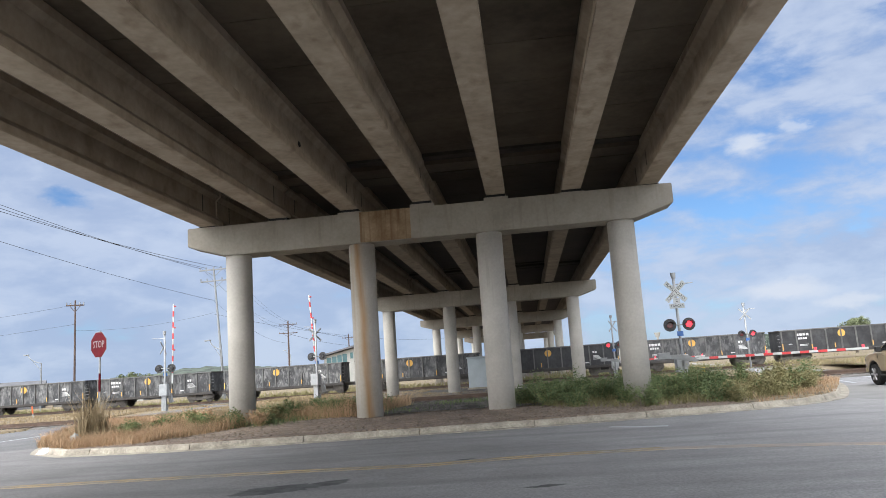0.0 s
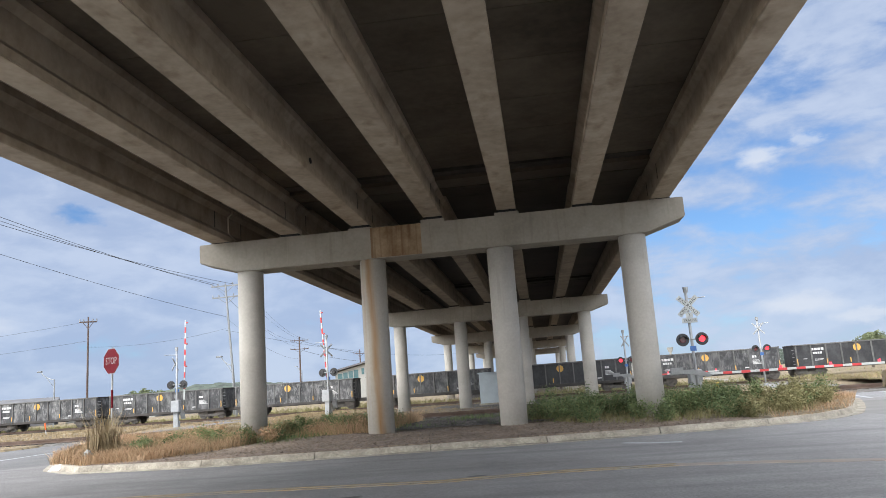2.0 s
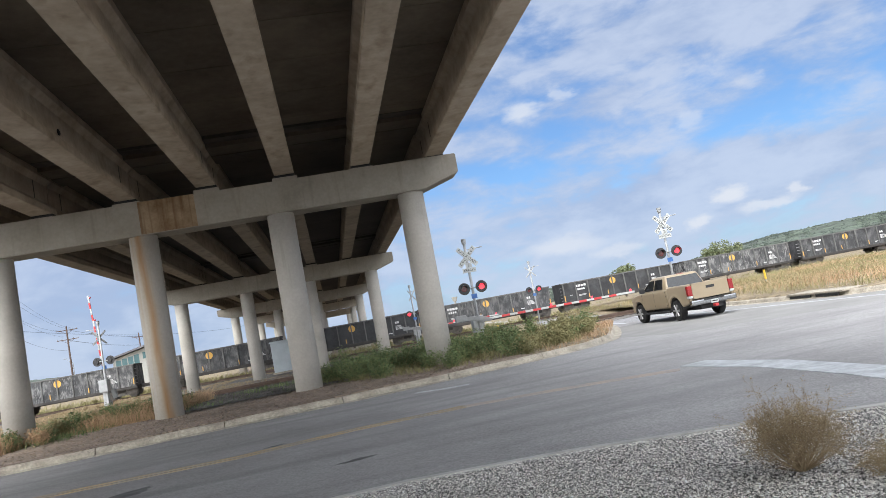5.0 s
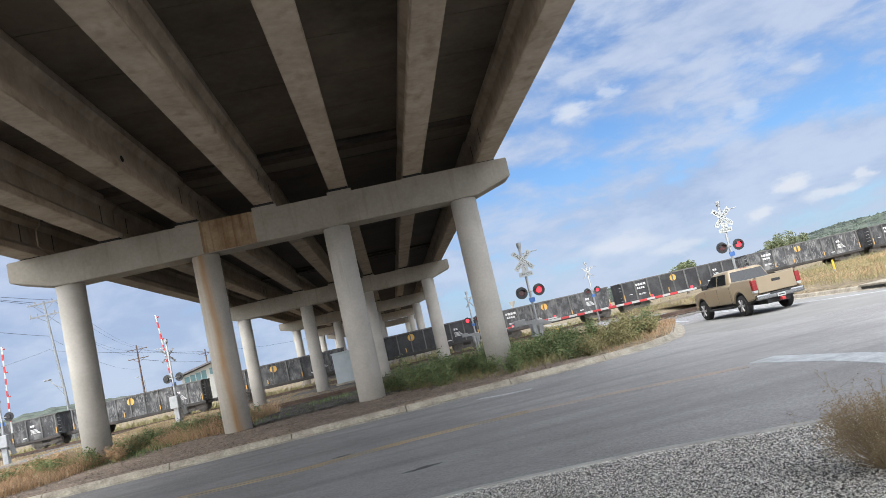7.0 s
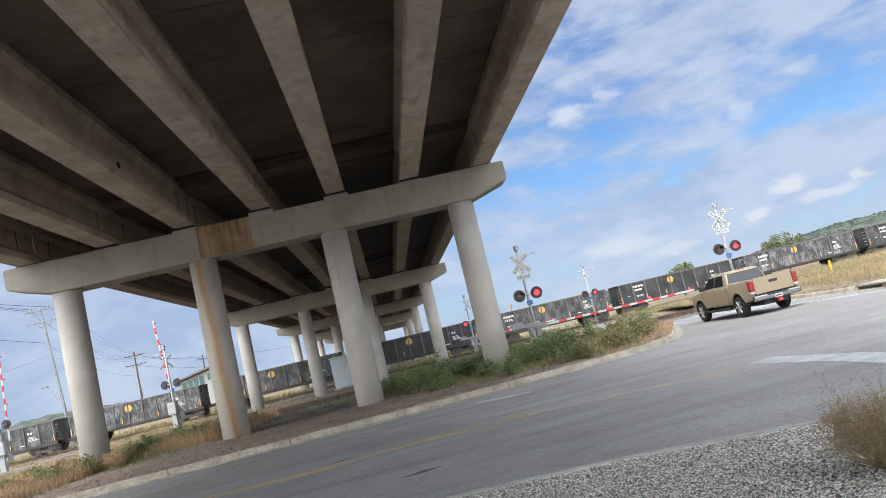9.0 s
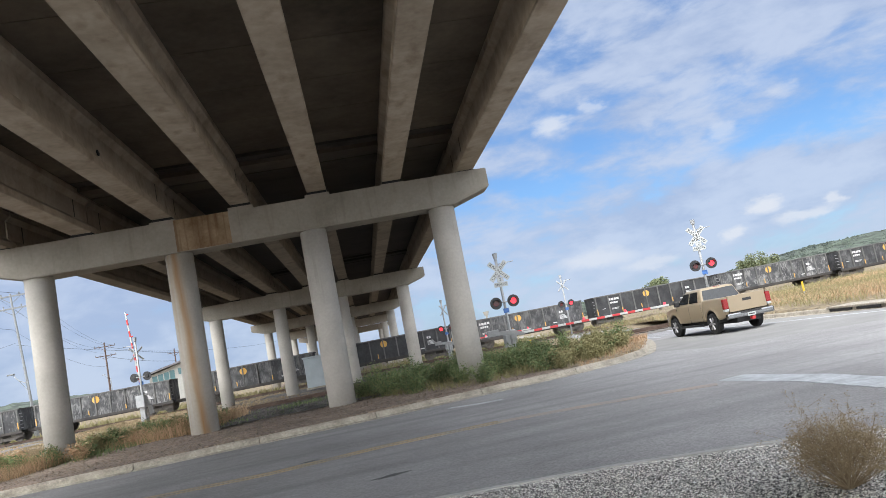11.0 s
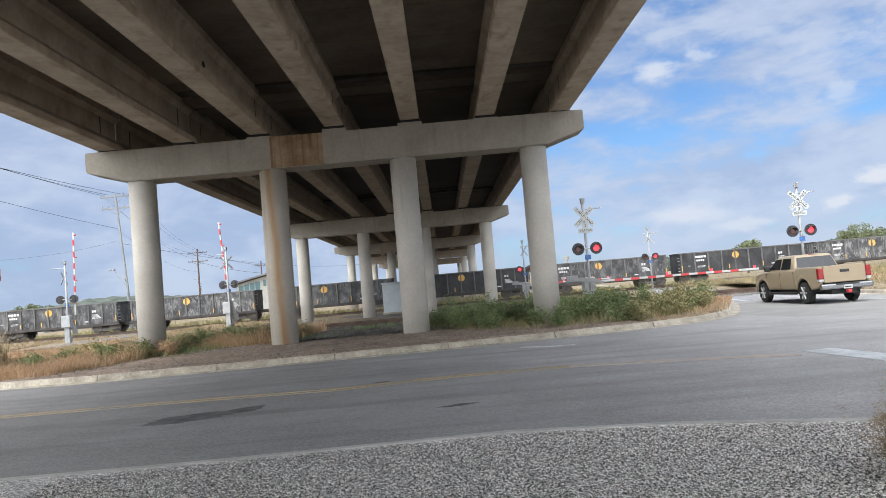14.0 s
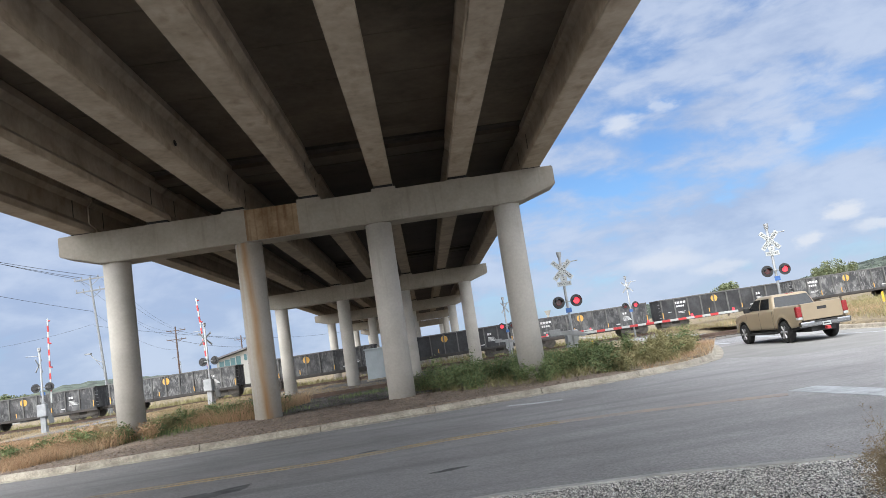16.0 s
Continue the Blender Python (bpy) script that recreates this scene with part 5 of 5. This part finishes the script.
# ================= grass, weeds, gravel =================
M_STRAW = mat("dry_grass", (0.175, 0.13, 0.072), (0.345, 0.27, 0.165), 0.9, .5, 4, 0, per_island=.9)
M_RUSSET = mat("russet_grass", (0.30, 0.185, 0.105), (0.54, 0.37, 0.225), 0.9, .5, 4, 0, per_island=.9)
M_GREEN = mat("green_weeds", (0.05, 0.082, 0.028), (0.20, 0.255, 0.105), 0.85, .6, 5, 0, per_island=.9)
M_OLIVE = mat("olive_weeds", (0.16, 0.15, 0.065), (0.30, 0.27, 0.13), 0.9, .6, 5, 0, per_island=.9)
M_TWIG = mat("dry_twigs", (0.21, 0.15, 0.085), (0.42, 0.33, 0.20), 0.9, 1, 10, 0, per_island=.9)


def blades(name, places, height, material, seed, label, category, width=.012, lean=.35, flat=0.0):
    """Many thin bent blades, as one sheet of stuff. places: (x, y, z, scale)."""
    rng = np.random.default_rng(seed)
    V, F = [], []
    for x, y, z, s in places:
        a, l = rng.random() * math.tau, lean * (.3 + rng.random())
        h = height * s * (.6 + .7 * rng.random())
        dx, dy = math.cos(a) * l * h, math.sin(a) * l * h
        b = rng.random() * math.tau
        wx, wy = math.cos(b) * width * (.7 + .6 * rng.random()), math.sin(b) * width * (.7 + .6 * rng.random())
        i = len(V)
        V += [(x - wx, y - wy, z - .03), (x + wx, y + wy, z - .03), (x + dx * .35 + wx * .8, y + dy * .35 + wy * .8, z + h * .6), (x + dx * .35 - wx * .8, y + dy * .35 - wy * .8, z + h * .6), (x + dx, y + dy, z + h)]
        F += [(i, i + 1, i + 2, i + 3), (i + 3, i + 2, i + 4)]
    me = bpy.data.meshes.new(name)
    me.from_pydata(V, [], F)
    me.materials.append(material)
    return tagged(new(name, me), label, category, "", "stuff")


def scatter(n, x0, x1, y0, y1, seed, clump=.35, edge=None, height=ground_height, keep=0.0):
    """Random places in a box, gathered into clumps, thinner where the noise is low."""
    rng = random.Random(seed)
    out = []
    while len(out) < n:
        x, y = rng.uniform(x0, x1), rng.uniform(y0, y1)
        if edge and not edge(x, y):
            continue
        f = .5 + .5 * noise.noise(Vector((x * clump, y * clump, seed)))
        if f < keep or rng.random() > f * 1.5:
            continue
        out.append((x, y, height(x, y), .25 + 1.5 * f * f + .3 * rng.random()))
    return out


def inside(poly):
    def test(x, y):
        c = False
        for (x1, y1), (x2, y2) in zip(poly, poly[1:] + poly[:1]):
            if (y1 > y) != (y2 > y) and x < (x2 - x1) * (y - y1) / (y2 - y1) + x1:
                c = not c
        return c
    return test


left_patch = inside([(-17.5, 28), (-16.8, 24.7), (-15.5, 22.4), (-13.5, 20.9), (-11.6, 21.0), (-9.6, 24.5), (-9.6, 31), (-18, 34)])
blades("russet_grass", scatter(26000, -18, -9.6, 20.8, 31, 2, .6, keep=.28, edge=left_patch), .40, M_RUSSET, 2, "tall russet dry grass behind the kerb", "grass", .0055, .75)
blades("straw_grass", scatter(16000, -18, -9.6, 21.8, 36, 3, edge=left_patch), .36, M_STRAW, 3, "straw-coloured dry grass beside the stop sign", "grass", .006, .7)
blades("dry_field", scatter(26000, -24, 14, 44.2, 64.5, 4, .15, edge=lambda x, y: not (12.5 < x < 20) and not (-8.5 < x < 3 and y > 50 - x) and x > -20.5 or x < -29), .10, M_STRAW, 4, "short straw-coloured grass between the tracks", "grass", .022, .5)
blades("dry_field_left", scatter(22000, -75, -27, 33, 64, 5, .12, edge=lambda x, y: x < -28 - (y - 33) * .03, height=lambda x, y: .1), .15, M_STRAW, 5, "straw-coloured grass beyond the side road", "grass", .028, .5)
blades("train_side_grass", scatter(16000, -70, 45, 62.5, 66.3, 31, .2, edge=lambda x, y: not (13 < x < 21)), .09, M_STRAW, 31, "straw-coloured grass beside the train", "grass", .022, .5)
blades("far_field", scatter(16000, -75, 70, 70.2, 84, 32, .1, height=lambda x, y: -.05), .6, M_OLIVE, 32, "olive dry field behind the train", "grass", .03, .5)
blades("near_track_grass", scatter(9000, -19, -9.5, 31, 39, 6, .3), .26, M_STRAW, 6, "dry grass in front of the near track", "grass", .014, .5)
blades("green_tufts", scatter(2000, -13, -6.0, 23.2, 31, 7, .5, keep=.45, edge=lambda x, y: y > 24.0 + max(x + 8.5, 0) * 1.6), .28, M_GREEN, 7, "green weedy tufts round the column", "weeds", .008, .8)
blades("russet_tufts", scatter(7000, -10, -5.4, 26.0, 34, 28, .5, keep=.35), .48, M_RUSSET, 28, "russet dry weeds behind the column", "grass", .007, .7)
blades("olive_tufts", scatter(7000, -10.5, -5.6, 26.5, 33, 8, .5, keep=.4), .5, M_OLIVE, 8, "tall olive and straw weeds behind the column", "weeds", .012, .5)
blades("verge_grass_right", scatter(34000, 18, 75, 21, 62, 9, .25, edge=lambda x, y: x > 18.5 + max(0, 24 - y) * 1.6, height=lambda x, y: 0.15 + min(max(y - 22, 0), 20) * .012), .30, M_STRAW, 9, "tall straw-coloured grass beside the railway", "grass", .008, 1.1)
blades("verge_russet_right", scatter(26000, 19, 60, 22.5, 50, 19, .16, keep=.42, edge=lambda x, y: x > 20, height=lambda x, y: 0.15 + min(max(y - 22, 0), 20) * .012), .32, M_RUSSET, 19, "russet grass beside the railway", "grass", .008, 1.1)
blades("verge_olive_right", scatter(26000, 18, 60, 22, 58, 23, .2, keep=.45, edge=lambda x, y: x > 18.5 + max(0, 24 - y) * 1.6, height=lambda x, y: 0.15 + min(max(y - 22, 0), 20) * .012), .40, M_OLIVE, 23, "olive weeds among the straw beside the railway", "weeds", .009, 1.0)
right_weeds = inside([(-.6, 27.5), (1.0, 24.4), (3.5, 23.2), (6.0, 23.2), (8.0, 24.2), (9.4, 26.5), (10.6, 30), (9.5, 34), (2, 31)])
blades("ground_weeds", scatter(9000, -1, 11, 22.8, 34, 11, .5, edge=right_weeds), .28, M_OLIVE, 11, "olive-brown weeds along the kerb", "weeds", .008, .8)
blades("kerb_straw", scatter(5000, 5, 12.6, 22.6, 36, 12, .5, edge=lambda x, y: inside(FRONT)(x, y + .0) and x > 6.5), .17, M_RUSSET, 12, "thin russet grass at the kerb's corner", "grass", .007, 1.2)
blades("apron_weeds", scatter(1100, -7, 4, 26.6, 38, 13, .5, keep=.5, height=lambda x, y: ground_height(x, y) + .05), .16, M_GREEN, 13, "sparse green weeds in the crushed stone", "weeds", .012, .6)


def weed(x, y, h, r, count, seed, material, label):
    """A leafy weed: thin stems that fork from the root, with many narrow leaves."""
    rng = random.Random(seed)
    z = ground_height(x, y)
    t = thing("weed_bush", label, "weeds", "roadside weeds", m=pose(x, y, z))
    st = bmesh.new()
    tips = []
    for k in range(14):
        a, q = rng.random() * math.tau, r * (.2 + .8 * rng.random())
        tip = Vector((q * math.cos(a), q * math.sin(a), h * (.55 + .45 * rng.random()) * (1.1 - .4 * q / r)))
        rod(st, (0, 0, -.05), tip, .012, .004, 5)
        tips.append(tip)
    part("stalk", st, M_OLIVE, t)
    rs = np.random.default_rng(seed)
    V, F = [], []
    for k in range(count):
        tip = tips[rs.integers(len(tips))]
        s = .25 + .8 * rs.random()
        c = np.array(tip) * s + rs.normal(size=3) * (.09, .09, .07)
        c[2] = max(c[2], .02)
        u = rs.normal(size=3) * (1, 1, .6); u /= np.linalg.norm(u)
        w = np.cross(u, rs.normal(size=3)); w /= np.linalg.norm(w)
        l = .045 * (.6 + rs.random())
        i = len(V)
        V += [c - u * l, c + w * l * .28, c + u * l, c - w * l * .28]
        F.append((i, i + 1, i + 2, i + 3))
    me = bpy.data.meshes.new("leaves")
    me.from_pydata([tuple(v) for v in V], [], F)
    me.materials.append(material)
    part("foliage", me, None, t)


rw = random.Random(5)
for k in range(58):
    while True:
        x, y = rw.uniform(-.4, 10.2), rw.uniform(23.4, 31.5)
        if right_weeds(x, y):
            break
    green = x < 5.5 or rw.random() < .4
    weed(x, y, rw.uniform(.55, 1.0), rw.uniform(.45, .8), 1100, 40 + k, M_GREEN if green else M_OLIVE, "leafy green weed behind the kerb" if green else "olive half-dry weed behind the kerb")
for k, (x, y, h, r) in enumerate(((-8.9, 27.2, .85, .5), (-8.2, 28.4, .8, .6), (-7.2, 27.0, .75, .5), (-6.6, 29.0, .7, .5), (-13.3, 24.0, .5, .4), (-12.4, 24.6, .55, .5), (-11.3, 25.0, .5, .5), (-9.9, 24.6, .6, .45), (-9.2, 25.2, .5, .4), (-7.6, 27.5, .7, .6), (-7.0, 28.6, .7, .6), (.4, 26.2, 1.2, .8), (1.5, 25.6, 1.3, .9), (2.2, 26.2, 1.1, .8), (5.1, 24.5, 1.15, .9), (4.5, 25.0, 1.0, .8))):
    weed(x, y, h, r, 1300, 90 + k, M_GREEN, "leafy green weed beside a column")


rw = random.Random(17)
for k in range(30):
    x = rw.uniform(-14.5, -5.8)
    y = rw.uniform(24.3, 27) if x < -9 else rw.uniform(26.6, 30.5)
    kind = rw.choice((M_GREEN, M_OLIVE, M_RUSSET, M_RUSSET))
    weed(x, y, rw.uniform(.4, .8), rw.uniform(.3, .6), 800, 140 + k, kind, "leafy green weed in dry grass" if kind is M_GREEN else "half-dry olive weed in dry grass" if kind is M_OLIVE else "dry russet weed gone to seed")


def dry_bush(x, y, h, r, seed, twigs, label):
    """A dry tumbleweed: forking hair-thin twigs with tiny seed heads."""
    rng = random.Random(seed)
    t = thing("dry_bush", label, "bush", m=pose(x, y, 0.04))
    st = bmesh.new()
    heads = []
    for k in range(twigs):
        a, q = rng.random() * math.tau, r * math.sqrt(rng.random())
        p0 = Vector((0, 0, 0))
        z = h * (.35 + .65 * rng.random()) * (1.05 - .45 * (q / r) ** 2)
        p2 = Vector((q * math.cos(a), q * math.sin(a), z))
        if k % 12 == 0:
            p2 *= 1.3
        p1 = p2 * .5 + Vector((rng.gauss(0, .04), rng.gauss(0, .04), -.02))
        rod(st, p0, p1, .0024, .002, 4, False); rod(st, p1, p2, .002, .001, 4, False)
        for j in range(5):
            s = .5 + .5 * rng.random()
            b = p1.lerp(p2, s)
            e = b + Vector((rng.gauss(0, .075), rng.gauss(0, .075), rng.gauss(.03, .06)))
            rod(st, b, e, .0012, .0007, 3, False)
            heads += [b.lerp(e, .6 + .5 * rng.random()) + Vector((rng.gauss(0, .012), rng.gauss(0, .012), rng.gauss(0, .012))) for _ in range(16)]
    part("branchwork", st, M_TWIG, t)
    rs = np.random.default_rng(seed)
    V, F = [], []
    for p in heads:
        u = rs.normal(size=3); u /= np.linalg.norm(u)
        w = np.cross(u, rs.normal(size=3)); w /= np.linalg.norm(w)
        i, l = len(V), .0045 * (.6 + rs.random())
        c = np.array(p)
        V += [c - u * l, c + w * l * .7, c + u * l, c - w * l * .7]
        F.append((i, i + 1, i + 2, i + 3))
    me = bpy.data.meshes.new("seed_heads")
    me.from_pydata([tuple(v) for v in V], [], F)
    me.materials.append(M_TWIG)
    part("seed_fluff", me, None, t)


dry_bush(3.42, 5.45, .64, .36, 7, 230, "dry brown tumbleweed bush growing in the gravel")
dry_bush(3.8, 4.95, .2, .2, 8, 60, "low dry brown weed in the gravel")

# reedy clump and litter at the stop sign's foot
blades("reedy_clump", [(-14.7 + random.gauss(0, .22), 24.1 + random.gauss(0, .2), .2, random.uniform(.6, 1.2)) for _ in range(420)], 1.2, M_STRAW, 21, "tall dry reedy clump beside the kerb", "weeds", .014, .35)
M_PLASTIC = mat("white_plastic", (0.7, 0.71, 0.73), (0.85, 0.86, 0.88), 0.4, 4, 20, 0.2)
M_MESHGREY = mat("grey_cloth", (0.22, 0.23, 0.22), (0.36, 0.37, 0.36), 0.8, 6, 40, 0.4)


def crumpled(name, x, y, z, sx, sy, sz, material, seed, label, category):
    bm = bmesh.new()
    bmesh.ops.create_icosphere(bm, subdivisions=4, radius=1)
    for v in bm.verts:
        d = 1 + .35 * noise.noise(v.co * 2.1 + Vector((seed, 0, 0))) + .22 * noise.noise(v.co * 5 + Vector((0, seed, 0)))
        v.co = Vector((v.co.x * sx * d, v.co.y * sy * d, max(v.co.z * sz * d, -sz * .35)))
    return tagged(part(name, bm, material, m=pose(x, y, z + sz * .33)), label, category)


crumpled("plastic_bag", -14.75, 21.75, .0, .3, .16, .13, M_PLASTIC, 3, "crumpled white plastic bag against the kerb", "litter")
crumpled("cloth_bundle", -14.55, 22.9, .15, .17, .16, .26, M_MESHGREY, 9, "crumpled grey bundle in the dry grass", "litter")

# bird's nest hole: a dark spalled spot on the side of a girder
bm = bmesh.new()
bmesh.ops.create_icosphere(bm, subdivisions=2, radius=.085)
for v in bm.verts:
    v.co *= 1 + .4 * noise.noise(v.co * 14)
    v.co.x *= .35
tagged(part("mud_nest", bm, M_PAD, m=pose(GX[2] + .12, 19.1, 8.04)), "small dark mud nest on the girder's side", "nest")


def stones(name, places, material, seed, label):
    rng = np.random.default_rng(seed)
    V, F = [], []
    base = np.array([(1, 0, 0), (-1, 0, 0), (0, 1, 0), (0, -1, 0), (0, 0, .7), (0, 0, -.7)], float)
    faces = [(0, 2, 4), (2, 1, 4), (1, 3, 4), (3, 0, 4), (2, 0, 5), (1, 2, 5), (3, 1, 5), (0, 3, 5)]
    for x, y, z, s in places:
        a = rng.random() * math.tau
        c, sn = math.cos(a), math.sin(a)
        p = base * (rng.uniform(.6, 1.3, (6, 1))) * s
        p = p @ np.array([[c, sn, 0], [-sn, c, 0], [0, 0, 1]]) + rng.normal(size=(6, 3)) * s * .15 + (x, y, z)
        i = len(V)
        V += [tuple(q) for q in p]
        F += [(i + u, i + v, i + w) for u, v, w in faces]
    me = bpy.data.meshes.new(name)
    me.from_pydata(V, [], F)
    me.materials.append(material)
    return tagged(new(name, me), label, "gravel", "", "stuff")


rh = random.Random(12)
woods = []
for _ in range(24000):
    az, f = rh.uniform(12, 52), rh.random()
    top_h = float(np.interp(az, (12, 16.7, 22.6, 26.8, 29.3, 33, 40, 52), (10, 15, 13, 15, 21, 26, 27, 30)))
    d = 680 + 220 * f
    if noise.noise(Vector((az * .5, f * 4, 0))) > -.35:
        woods.append((math.sin(radians(az)) * d, math.cos(radians(az)) * d, -1 + (top_h + 1) * math.sin(f * math.pi / 2), rh.uniform(.8, 2.0)))
stones("hill_woods", woods, M_HILL, 9, "dark scrubby woods on the far hill")["category"] = "woods"
rs = random.Random(3)
gp = []
while len(gp) < 120000:
    x, y = rs.uniform(-4.2, 6.2), rs.uniform(3.9, 8.35)
    if y < (8.02 + (x + 3) * .06 if x < .6 else 8.24 - (x - .6) * .18 if x < 2.4 else 7.92 - (x - 2.4) * .37):
        gp.append((x, y, .046 + rs.uniform(0, .004), rs.choice((.006, .007, .008, .009, .010, .012))))
stones("gravel_stones", gp, M_GRAVEL, 4, "loose grey and tan gravel stones")
bp_ = [(rs.uniform(-13, 7), rs.uniform(26.5, 39), 0, rs.choice((.03, .04, .05))) for _ in range(9000)]
stones("ballast_stones", [(x, y, ground_height(x, y) + .06, s) for x, y, _, s in bp_], M_BALLAST, 5, "dark crushed stones beneath the overpass")
dp = [(rs.uniform(-11.5, 4.5), rs.uniform(20.6, 26.3), 0, rs.choice((.012, .018, .025, .04))) for _ in range(3500)]
stones("dirt_crumbs", [(x, y, ground_height(x, y) + .035, s) for x, y, _, s in dp if inside(FRONT)(x, y - .25)], M_SOIL, 6, "crumbs of earth and small stones")
